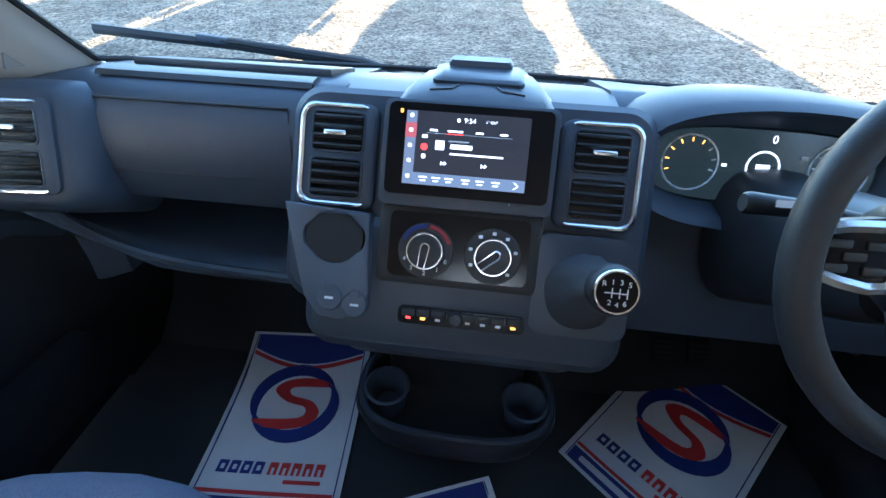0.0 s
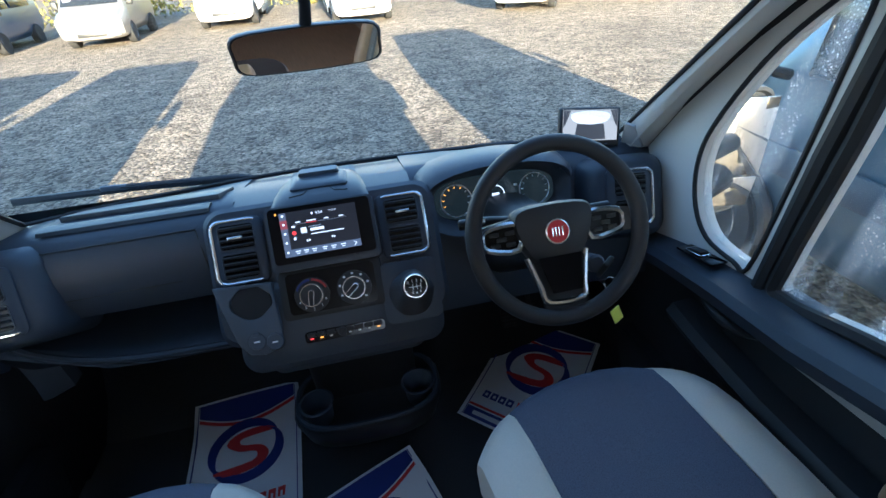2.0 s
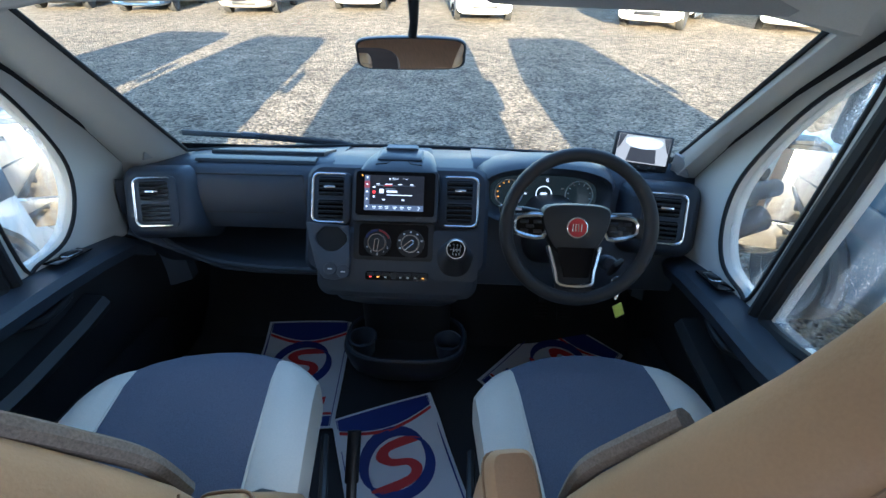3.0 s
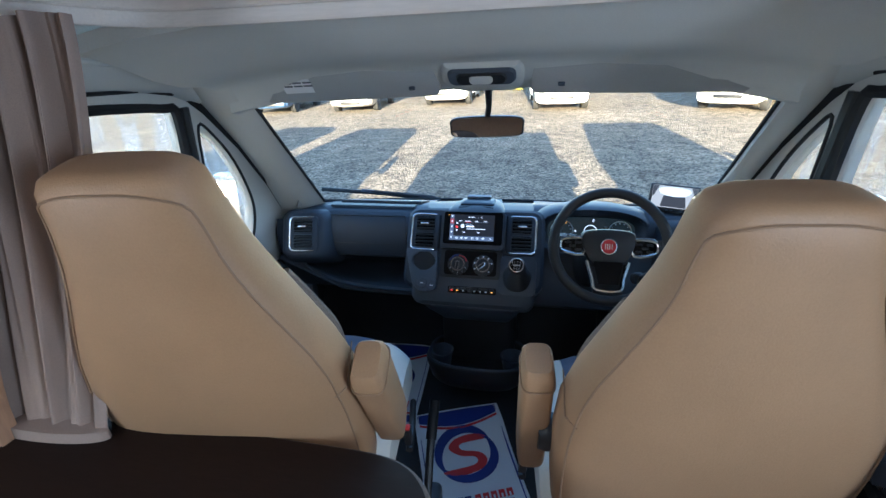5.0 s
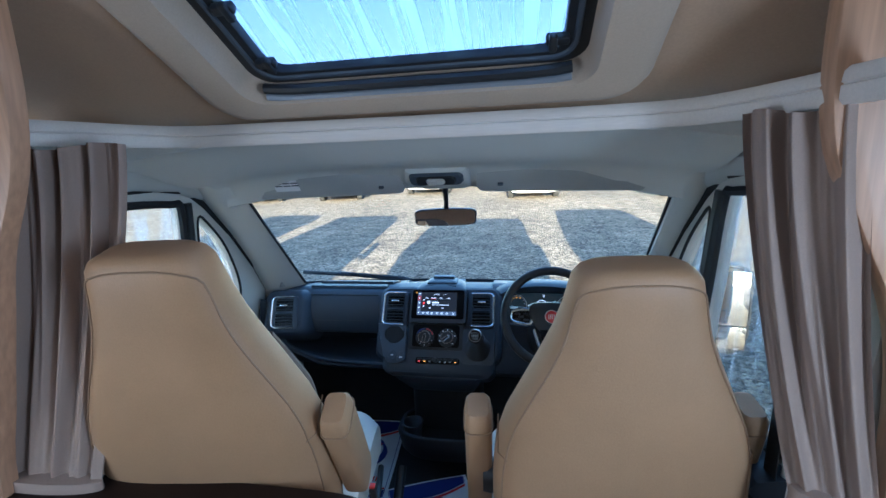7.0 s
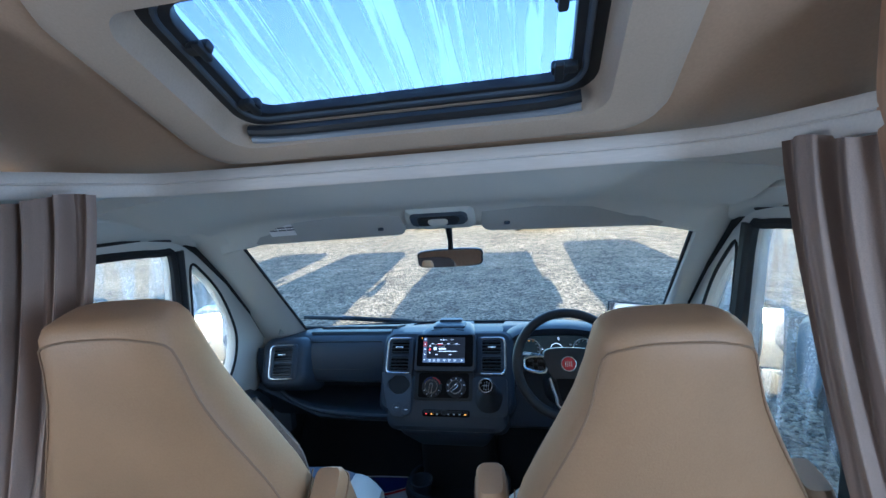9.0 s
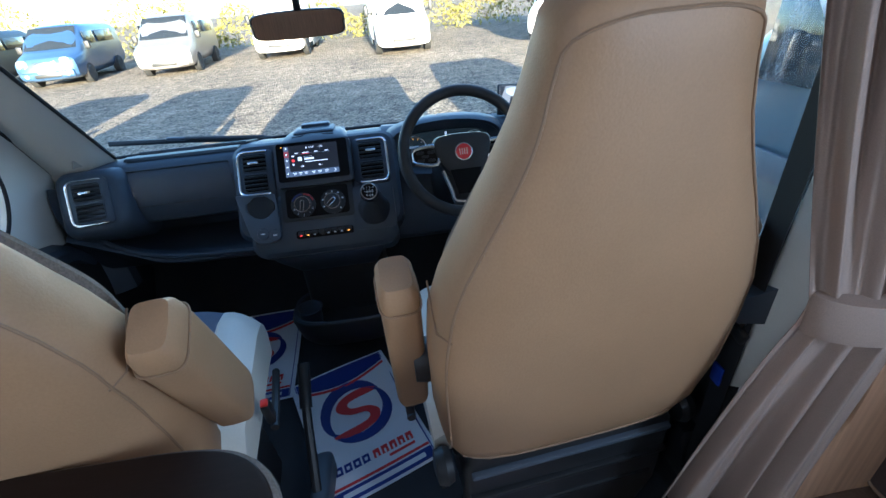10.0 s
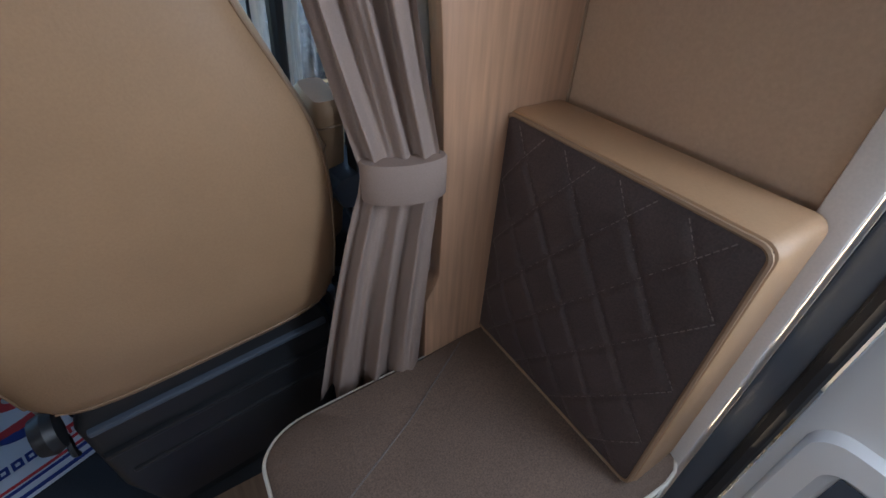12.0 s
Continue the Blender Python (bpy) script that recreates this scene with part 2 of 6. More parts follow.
VIEWW = mat("monitor_white", (0.85, 0.87, 0.9), rough=0.3, glow=0.14)
VIEWD = mat("monitor_dark", (0.08, 0.08, 0.09), rough=0.3, glow=0.08)
YELLOW = mat("yellow_tag", (0.65, 0.72, 0.12), rough=0.5)
BLUEP = mat("blue_plastic", (0.02, 0.05, 0.35), rough=0.4)
REDP = mat("red_button", (0.6, 0.03, 0.02), rough=0.4)
CASSETTE = mat("blind_cassette", (0.30, 0.33, 0.38), rough=0.35, metal=0.4, stain=0.05)
GREYP = mat("grey_plastic", (0.07, 0.085, 0.11), rough=0.45, stain=0.06)


# ---- mesh helpers ----
def part(name, bm, material, parent=None, label="", local=False):
    """Links a bmesh (given in world places, or local ones) as one mesh object under a thing or a part."""
    if parent is not None and not local:
        top = parent
        while top.parent:
            top = top.parent
        bm.transform(top.matrix_basis.inverted())
    me = bpy.data.meshes.new(name)
    bmesh.ops.recalc_face_normals(bm, faces=bm.faces)
    bm.to_mesh(me)
    bm.free()
    me.shade_smooth()
    me.set_sharp_from_angle(angle=radians(38))
    me.materials.append(material)
    ob = new(name, me)
    if parent is not None:
        ob.parent = parent
    if label:
        ob["label"] = label
    return ob


def thing(name, base, label, category, group="", kind="", turn=0.0):
    ob = new(name)
    ob.empty_display_size = 0.05
    ob.matrix_basis = pose(*base, 0, 0, turn)
    return tagged(ob, label, category, group, kind)


def rbox(size, m=None, bevel=0.006, seg=2):
    bm = bmesh.new()
    bmesh.ops.create_cube(bm, size=1, matrix=Matrix.Diagonal((*size, 1)))
    bevel = min(bevel, 0.49 * min(size))
    if bevel > 0:
        bmesh.ops.bevel(bm, geom=bm.edges[:], offset=bevel, segments=seg, profile=0.5, affect="EDGES")
    if m is not None:
        bm.transform(m)
    return bm


def loft(rings, cap=True, loop=True):
    bm = bmesh.new()
    vs = [[bm.verts.new(p) for p in ring] for ring in rings]
    n = len(rings[0])
    for a, b in zip(vs, vs[1:]):
        for i in range(n if loop else n - 1):
            j = (i + 1) % n
            bm.faces.new((a[i], a[j], b[j], b[i]))
    if cap and loop:
        bm.faces.new(vs[0])
        bm.faces.new(vs[-1][::-1])
    return bm


def spline(points, per=6, closed=False):
    """A smooth curve (Catmull-Rom) through the points."""
    p = [Vector(q) for q in points]
    n = len(p)
    out = []
    for i in range(n if closed else n - 1):
        if closed:
            a, b, c, d = p[i - 1], p[i], p[(i + 1) % n], p[(i + 2) % n]
        else:
            a, b, c, d = p[max(i - 1, 0)], p[i], p[i + 1], p[min(i + 2, n - 1)]
        for k in range(per):
            t = k / per
            out.append(0.5 * (2 * b + (c - a) * t + (2 * a - 5 * b + 4 * c - d) * t * t + (3 * b - a - 3 * c + d) * t ** 3))
    if not closed:
        out.append(p[-1])
    return out


def tube(points, r, n=8, closed=False, flat=1.0):
    p = [Vector(q) for q in points]
    rings = []
    up = Vector((0, 0, 1))
    m = len(p)
    for i in range(m):
        a = p[i - 1] if (closed or i) else p[i]
        b = p[(i + 1) % m] if (closed or i < m - 1) else p[i]
        t = (b - a).normalized()
        if abs(t.dot(up)) > 0.95:
            up = Vector((0, 1, 0)) if abs(t.y) < 0.9 else Vector((1, 0, 0))
        side = t.cross(up).normalized()
        up = side.cross(t).normalized()
        rr = r[i] if isinstance(r, (list, tuple)) else r
        rings.append([p[i] + side * math.cos(2 * math.pi * k / n) * rr + up * math.sin(2 * math.pi * k / n) * rr * flat for k in range(n)])
    if closed:
        rings.append(rings[0])
        bm = loft(rings, cap=False)
        bmesh.ops.remove_doubles(bm, verts=bm.verts, dist=1e-5)
        return bm
    return loft(rings)


def flat_shape(outlines, depth, m=None, bevel=0.0):
    """An extruded plate from 2D outlines; inner outlines are holes."""
    cu = bpy.data.curves.new("shape", "CURVE")
    cu.dimensions, cu.fill_mode, cu.extrude = "2D", "BOTH", depth / 2
    cu.bevel_depth, cu.bevel_resolution = bevel, 1
    cu.offset = -bevel
    for o in outlines:
        sp = cu.splines.new("POLY")
        sp.points.add(len(o) - 1)
        for q, v in zip(sp.points, o):
            q.co = (v[0], v[1], 0, 1)
        sp.use_cyclic_u = True
    return from_curve(cu, m)


def from_curve(cu, m=None):
    ob = bpy.data.objects.new("shape", cu)
    scene.collection.objects.link(ob)
    me = bpy.data.meshes.new_from_object(ob.evaluated_get(bpy.context.evaluated_depsgraph_get()))
    bm = bmesh.new()
    bm.from_mesh(me)
    bpy.data.objects.remove(ob)
    bpy.data.curves.remove(cu)
    bpy.data.meshes.remove(me)
    bmesh.ops.remove_doubles(bm, verts=bm.verts, dist=1e-5)
    if m is not None:
        bm.transform(m)
    return bm


def words(body, size, m, depth=0.0006, align="CENTER"):
    cu = bpy.data.curves.new("text", "FONT")
    cu.body, cu.size, cu.extrude, cu.align_x, cu.align_y = body, size, depth, align, "CENTER"
    return from_curve(cu, m)


def lathe(profile, n=24, m=None):
    rings = [[Vector((r * math.cos(2 * math.pi * k / n), r * math.sin(2 * math.pi * k / n), z)) for k in range(n)] for r, z in profile]
    bm = loft(rings)
    if m is not None:
        bm.transform(m)
    return bm


def join(*bms):
    out = bmesh.new()
    for b in bms:
        me = bpy.data.meshes.new("join")
        b.to_mesh(me)
        b.free()
        out.from_mesh(me)
        bpy.data.meshes.remove(me)
    return out


def rrect(w, h, r, n=5, cx=0.0, cy=0.0):
    out = []
    for sx, sy, a0 in ((1, 1, 0), (-1, 1, 90), (-1, -1, 180), (1, -1, 270)):
        for k in range(n + 1):
            a = radians(a0 + 90 * k / n)
            out.append((cx + sx * (w / 2 - r) + r * math.cos(a), cy + sy * (h / 2 - r) + r * math.sin(a)))
    return out


def squircle(w, d, n=20, p=3.0, cx=0.0, cy=0.0):
    out = []
    for k in range(n):
        a = 2 * math.pi * k / n
        c, s = math.cos(a), math.sin(a)
        out.append((cx + w / 2 * math.copysign(abs(c) ** (2 / p), c), cy + d / 2 * math.copysign(abs(s) ** (2 / p), s)))
    return out


def basis(o, x, y):
    """A frame with origin o, first axis x, second axis near y."""
    x = Vector(x).normalized()
    z = x.cross(Vector(y)).normalized()
    y = z.cross(x)
    return Matrix(((x.x, y.x, z.x, o[0]), (x.y, y.y, z.y, o[1]), (x.z, y.z, z.z, o[2]), (0, 0, 0, 1)))


# ---- ground and yard ----
C = 0.035
SLOPE = 0.017


def ground_z(y):
    return -0.6 + SLOPE * (min(max(y, -12.0), 22.0) - 1)


ys = [-3000, -200, -12, 0, 8, 16, 22, 60, 400, 3000]
bm = loft([[Vector((x, y, ground_z(y))) for x in (-3000, -60, -12, 12, 60, 3000)] for y in ys], loop=False)
tagged(part("ground", bm, GRAVEL), "pale grey gravel yard with long vehicle shadows", "ground", kind="structure")

# ---- cab floor and living floor ----
bm = loft([[Vector((x, y, z)) for x in (C - 1.2, C + 1.1)] + [Vector((x, y, z - 0.04)) for x in (C + 1.1, C - 1.2)]
           for y, z in ((-0.128, 0.0), (0.75, 0.0), (1.08, 0.0), (1.2, 0.10), (1.34, 0.34), (1.38, 0.6), (1.38, 0.86))])
tagged(part("floor", bm, CARPET), "black moulded rubber cab floor", "floor", kind="structure")
bm = rbox((2.5, 5.03, 0.04), pose(0.1, -2.645, -0.020), 0)
tagged(part("floor_2", bm, WOODF), "brown wood-look vinyl floor of the living area", "floor", kind="structure")


# ---- windscreen ----
def ws_low(u):
    return Vector((C + 0.03 + 0.88 * u, 1.09 + 0.2 * (1 - u * u), 0.94 - 0.035 * (1 - u * u)))


def ws_top(u):
    return Vector((C + 0.03 + (0.80 if u < 0 else 0.85) * u, 0.53 + 0.12 * (1 - u * u), 1.485 + 0.02 * (1 - u * u)))


us = [-1 + k / 8 for k in range(17)]
bm = loft([[ws_low(u).lerp(ws_top(u), t / 6) for t in range(7)] for u in us], loop=False)
ws = tagged(part("windscreen", bm, GLASS), "clear curved windscreen, slightly dusty", "windscreen", kind="structure")
ws.visible_shadow = False
seal = tube([ws_low(u) + Vector((0, -0.004, 0.004)) for u in us] + [ws_top(u) + Vector((0, -0.004, -0.004)) for u in us[::-1]], 0.007, 6, True)
part("seal", seal, RUBBER, ws)


# ---- pillars, header and side rails ----
DOOR = {-1: (-1.118, 0.09), 1: (0.9625, 0.07)}  # place at z = 0 and lean of each door's plane


def door_x(s, z):
    return DOOR[s][0] + DOOR[s][1] * z


for s, nm in ((-1, "pillar_1"), (1, "pillar_2")):
    rings = []
    for t, dy, dz in ((-0.18, 0.97, 0.80), (0.0, 0.99, 0.93), (0.33, 0.86, 1.12), (0.66, 0.71, 1.30), (1.0, 0.54, 1.47), (1.14, 0.44, 1.55)):
        w = ws_low(s).lerp(ws_top(s), max(t, -0.18))
        d = Vector((door_x(s, dz) - s * 0.03, dy, dz))
        mid = w.lerp(d, 0.5) + Vector((-s * 0.028, -0.03, -0.01))
        out = Vector((s * 0.06, 0.05, 0.01))
        rings.append([w, w.lerp(mid, 0.5) + Vector((-s * 0.008, -0.012, 0)), mid, mid.lerp(d, 0.6) + Vector((-s * 0.008, -0.006, 0)), d, d + out, w + out * 0.6])
    p = tagged(part(nm, loft(rings), PILLAR), "pale grey plastic windscreen pillar trim", "pillar", kind="structure")
    # small speaker grille at the foot
    a = ws_low(s).lerp(Vector((door_x(s, 0.96) - s * 0.03, 0.96, 0.96)), 0.5) + Vector((-s * 0.034, -0.038, 0.03))
    x = Vector((s * -0.12, 0.2, 0.0))
    mm = basis(a, x if s < 0 else -x, (0, -0.45, 0.6))
    g = flat_shape([[(-0.035, -0.03), (0.035, -0.03), (0.012, 0.04), (-0.018, 0.045)]], 0.006, mm, 0.002)
    part("grille", g, VISOR, p)

hs = [-1.0, -0.93, -0.8, -0.6, -0.4, -0.2, 0, 0.2, 0.4, 0.6, 0.8, 0.93, 1.0]
rings = []
for u in hs:
    drop = 0.05 * abs(u) ** 4
    x = C + 0.03 + 0.87 * u
    yw = 0.53 + 0.12 * (1 - u * u)
    prof = ((yw + 0.01, 1.485 + 0.02 * (1 - u * u)), (yw - 0.03, 1.492), (0.50, 1.525), (0.46, 1.565), (0.40, 1.585), (0.30, 1.588), (0.20, 1.612),
            (0.10, 1.652), (0.03, 1.672), (-0.005, 1.675), (-0.005, 1.712), (0.3, 1.70), (0.6, 1.56))
    rings.append([Vector((x, y, z - drop)) for y, z in prof])
tagged(part("header", loft(rings), LINING), "pale grey moulded roof lining above the windscreen", "roof lining", kind="structure")
for s, nm in ((-1, "side_rail_1"), (1, "side_rail_2")):
    rings = []
    for y, zt in ((0.52, 1.47), (0.4, 1.515), (0.2, 1.535), (0.0, 1.54), (-0.14, 1.54), (-0.24, 1.53)):
        x = door_x(s, zt) - s * 0.02
        k = 1.0 if s < 0 else 0.75 - 1.1 * max(0.0, 0.12 - y)
        rings.append([Vector(q) for q in ((x, y, zt), (x - s * 0.05, y, zt + 0.012), (x - s * 0.09, y, zt + 0.05), (x - s * 0.13 * k, y, zt + 0.10),
                                          (x - s * 0.20 * k, y, zt + 0.13 + 0.02 * k), (x - s * 0.20 * k, y, zt + 0.15 + 0.04 * k), (x + s * 0.05, y, zt + 0.16), (x + s * 0.05, y, zt + 0.0))])
    r = tagged(part(nm, loft(rings), LINING), "pale grey roof side lining with a grab recess", "roof lining", kind="structure")
    x0 = door_x(s, 1.56) - s * 0.10
    # Not hollow: a solid dark grey box gives the recess its shade.
    part("recess", rbox((0.04, 0.26, 0.035), pose(x0 + s * 0.015, 0.13, 1.613, 0, s * 35, 0), 0.015, 3), GREYP, r)
    part("handle", tube(spline([(x0 - s * 0.01, 0.0, 1.635), (x0 - s * 0.03, 0.05, 1.618), (x0 - s * 0.03, 0.21, 1.612), (x0 - s * 0.01, 0.26, 1.625)]), 0.011, 8), LINING, r)

# pillar behind the doors
for s, nm in ((-1, "pillar_3"), (1, "pillar_4")):
    rings = []
    for z in (0.0, 0.6, 0.9, 1.2, 1.55, 1.75):
        x = door_x(s, max(z, 0.75)) if z < 1.6 else door_x(s, 1.55)
        rings.append([Vector((x - s * 0.05, -0.14, z)), Vector((x - s * 0.02, -0.265, z)), Vector((x + s * 0.12, -0.265, z)), Vector((x + s * 0.06, -0.14, z))])
    tagged(part(nm, loft(rings), PILLAR), "pale grey pillar trim behind the cab door", "pillar", kind="structure")


# footwell sides
for s, nm in ((-1, "kick_panel_1"), (1, "kick_panel_2")):
    e = 0.07 if s < 0 else 0.0
    bm = loft([[Vector((C + s * (a + e), y, z)) for a, z in ((1.0, -0.02), (0.985, 0.3), (0.985, 0.62), (0.99, 0.80), (1.10, 0.80), (1.10, -0.02))] for y in (0.94, 1.1, 1.4)])
    tagged(part(nm, bm, BLACK), "black footwell side panel", "panel", kind="structure")
    bm = loft([[Vector((C + s * (a + e), y, z)) for a, y, z in ((0.95, 0.99, w), (0.90, 1.03, w), (0.90, 1.08, w), (0.99, 1.08, w), (0.99, 0.98, w))] for w in (0.38, 0.46, 0.60)])
    tagged(part(nm.replace("kick", "sill"), bm, GREYP), "dark grey footwell pillar foot", "panel", kind="structure")


# ---- cab doors ----
def cab_door(s, name):
    m = Matrix(((0, DOOR[s][1], s, DOOR[s][0]), (1, 0, 0, 0), (0, 1, 0, 0), (0, 0, 0, 1)))
    outer = [(-0.16, 0.70), (0.94, 0.62), (1.0, 0.74), (1.01, 0.93), (0.90, 1.09), (0.73, 1.29), (0.56, 1.45), (0.46, 1.52), (0.3, 1.545), (-0.16, 1.55)]
    quarter = [tuple(v)[:2] for v in spline([(0.515, 1.40, 0), (0.58, 1.36, 0), (0.68, 1.24, 0), (0.76, 1.07, 0), (0.77, 0.96, 0), (0.73, 0.86, 0), (0.66, 0.80, 0),
                                             (0.56, 0.79, 0), (0.515, 0.80, 0), (0.507, 1.0, 0), (0.507, 1.25, 0)], 4, True)]
    pane = [tuple(v)[:2] for v in spline([(0.425, 1.44, 0), (0.36, 1.475, 0), (0.1, 1.495, 0), (-0.10, 1.49, 0), (-0.125, 1.2, 0), (-0.12, 0.92, 0), (0.05, 0.865, 0), (0.25, 0.82, 0),
                                          (0.42, 0.785, 0), (0.44, 0.85, 0), (0.43, 1.15, 0)], 4, True)]
    d = tagged(part(name, flat_shape([outer, quarter, pane], 0.045, m, 0.005), PILLAR),
               "closed cab door with a quarter light and a wet window", "door", kind="structure")
    off = Vector((-s * 0.028, 0, 0))
    for o, r in ((quarter, 0.006), (pane, 0.016)):
        part("seal", tube([m @ Vector((u, v, 0)) + off for u, v in o], r, 6, True), RUBBER, d)
    part("seal", tube([m @ Vector((u, v, 0)) + off for u, v in outer[2:]], 0.017, 8), RUBBER, d)
    part("divider", tube([m @ Vector((0.468, 0.76, 0)) + off, m @ Vector((0.468, 1.1, 0)) + off, m @ Vector((0.455, 1.47, 0)) + off], 0.02, 8), BLACK, d)
    for o in (quarter, pane):
        g = part("pane", flat_shape([o], 0.004, m), WETGLASS, d)
        g.visible_shadow = False
    # shelf along the sill
    rings = []
    for y, z, w in ((0.97, 0.60, 0.06), (0.85, 0.695, 0.085), (0.70, 0.735, 0.095), (0.52, 0.765, 0.10), (0.30, 0.79, 0.105), (0.05, 0.84, 0.105), (-0.16, 0.86, 0.105)):
        x = door_x(s, z)
        rings.append([Vector(q) for q in ((x + s * 0.03, y, z + 0.012), (x - s * 0.03, y, z + 0.014), (x - s * w, y, z), (x - s * (w + 0.015), y, z - 0.02), (x - s * w, y, z - 0.06),
                                          (x - s * 0.03, y, z - 0.075), (x + s * 0.03, y, z - 0.075))])
    part("sill_shelf", loft(rings), DASH, d, "dark plastic door sill shelf")
    rings = []
    for z, w in ((0.02, 0.02), (0.25, 0.03), (0.45, 0.05), (0.60, 0.05), (0.74, 0.0)):
        rings.append([Vector((door_x(s, 0.75) - s * w, y, z)) for y in (-0.16, 0.2, 0.6, 1.0)] + [Vector((door_x(s, 0.75) + s * 0.05, y, z)) for y in (1.0, -0.16)])
    part("lower_panel", loft(rings), BLACK, d)
    # pull pocket, armrest, switch
    part("armrest", loft([[Vector((door_x(s, 0.75) - s * (0.05 + a), y, z + b)) for a, b in ((0, 0.03), (0.06, 0.025), (0.075, 0.0), (0.06, -0.03), (0, -0.05))]
                          for y, z in ((0.62, 0.60), (0.5, 0.585), (0.3, 0.575), (0.1, 0.58), (-0.05, 0.6))]), BLACK, d)
    part("pocket", loft([[Vector((door_x(s, 0.75) - s * (0.04 + a), y, z + b)) for a, b in ((0, 0.02), (0.05, 0.02), (0.055, 0.0), (0, -0.22))]
                         for y, z in ((0.85, 0.30), (0.4, 0.33), (-0.1, 0.38))]), BLACK, d)
    sx = door_x(s, 0.75) - s * 0.055
    mm = basis((sx, 0.63, 0.770), (0, 1, -0.2), (-s, 0, 0) if s > 0 else (1, 0, 0))
    if mm.col[2][2] < 0:
        mm = mm @ pose(0, 0, 0, 180, 0, 0)
    part("switch_plate", rbox((0.13, 0.05, 0.006), mm, 0.003), PIANO, d)
    b = part("window_switch", rbox((0.045, 0.026, 0.012), mm @ pose(0.01, 0, 0.006, 0, 8, 0), 0.004), BLACK, d)
    part("switch_rim", tube([mm @ Vector((0.01 + x, y, 0.006)) for x, y in rrect(0.055, 0.034, 0.006)], 0.0018, 6, True), CHROME, d)
    part("pull_handle", tube(spline([(sx + s * 0.03, 0.60, 0.70), (sx - s * 0.02, 0.55, 0.68), (sx - s * 0.02, 0.45, 0.672), (sx + s * 0.03, 0.40, 0.68)]), 0.012, 8), BLACK, d)
    return d


cab_door(-1, "door_1")
cab_door(1, "door_2")

# ---- trim rail, roof dome and skylight ----
path = spline([(-0.76, -0.48, 1.71), (-0.67, -0.24, 1.705), (-0.60, -0.07, 1.70), (-0.50, -0.005, 1.697), (-0.2, 0.015, 1.695), (0.2, 0.02, 1.693), (0.55, 0.015, 1.692),
               (0.72, -0.01, 1.692), (0.80, -0.08, 1.693), (0.88, -0.24, 1.70), (0.95, -0.48, 1.71)], 6)
rings = []
for i, p in enumerate(path):
    t = (path[min(i + 1, len(path) - 1)] - path[max(i - 1, 0)]).normalized()
    n = Vector((t.y, -t.x, 0)).normalized()
    rings.append([p + n * a + Vector((0, 0, b)) for a, b in ((0, -0.028), (0.022, -0.028), (0.028, -0.02), (0.028, 0.0), (0.024, 0.003), (0.028, 0.006), (0.026, 0.022), (0.018, 0.03), (0, 0.03))])
tagged(part("trim", loft(rings), TRIMW), "pale wood-effect curtain rail around the cab opening", "trim", kind="structure")

DOME = basis((0.13, 0.055, 1.735), (-1, 0, 0), (0, -0.50, 0.285))
hole = rrect(0.84, 0.38, 0.07, 5, 0.0, 0.30)
bm = flat_shape([[(-1.25, -0.03), (1.25, -0.03), (1.25, 0.58), (-1.25, 0.58)], hole], 0.02, DOME)
tagged(part("ceiling", bm, WALL), "tan vinyl overcab ceiling sloping up to the roof", "ceiling", kind="structure")
# Ceiling hole belongs to an unseen hatch, added to let light in.
bm = flat_shape([[(-1.15, -5.03), (1.35, -5.03), (1.35, -0.43), (-1.15, -0.43)], rrect(0.7, 0.5, 0.04, 4, 0.1, -2.2)], 0.02, Matrix.Translation((0, 0, 2.04)))
tagged(part("ceiling_2", bm, WALLB), "plain pale living-area ceiling", "ceiling", kind="structure")
sk = thing("roof_window", (0.1, -0.2, 1.88), "wet tilting roof window in a tan moulded surround, streaked with rain", "roof window")
inner = rrect(0.70, 0.29, 0.045, 5, 0.0, 0.30)
ring = [rrect(1.08, 0.53, 0.09, 6, 0, 0.30), rrect(1.05, 0.50, 0.085, 6, 0, 0.30), rrect(1.0, 0.46, 0.08, 6, 0, 0.30), rrect(0.84, 0.375, 0.06, 6, 0, 0.30), rrect(0.80, 0.35, 0.055, 6, 0, 0.30)]
bm = loft([[DOME @ Vector((x, y, h)) for x, y in o] for o, h in zip(ring, (-0.010, -0.030, -0.038, -0.032, 0.038))], cap=False)
part("surround", bm, WALLB, sk, "tan moulded surround")
bm = flat_shape([rrect(0.81, 0.36, 0.055, 6, 0, 0.30), inner], 0.02, DOME @ pose(0, 0, 0.04), 0.004)
part("frame", bm, BLACK, sk)
part("frame_rail", tube([DOME @ Vector((x, y, 0.028)) for x, y in rrect(0.75, 0.32, 0.05, 6, 0, 0.30)], 0.008, 6, True), GREYP, sk)
for yy, hh, rr, mt in ((0.130, -0.004, 0.013, BLACK), (0.112, -0.014, 0.010, CASSETTE)):
    part("blind_rail", tube([DOME @ Vector((x, yy + 0.012 * abs(x / 0.37) ** 8, hh)) for x in [-0.37 + 0.037 * k for k in range(21)]], rr, 8), mt, sk)
g = part("pane", flat_shape([rrect(0.76, 0.325, 0.05, 6, 0, 0.30)], 0.006, DOME @ pose(0, 0, 0.055)), ROOFGLASS, sk)
g.visible_shadow = False
for x, y in ((-0.335, 0.20), (0.335, 0.20), (-0.335, 0.36), (0.335, 0.36)):
    part("catch", join(rbox((0.05, 0.022, 0.022), DOME @ pose(x, y, 0.02), 0.006), rbox((0.018, 0.045, 0.016), DOME @ pose(x * 0.97, y, 0.01), 0.005)), BLACK, sk)


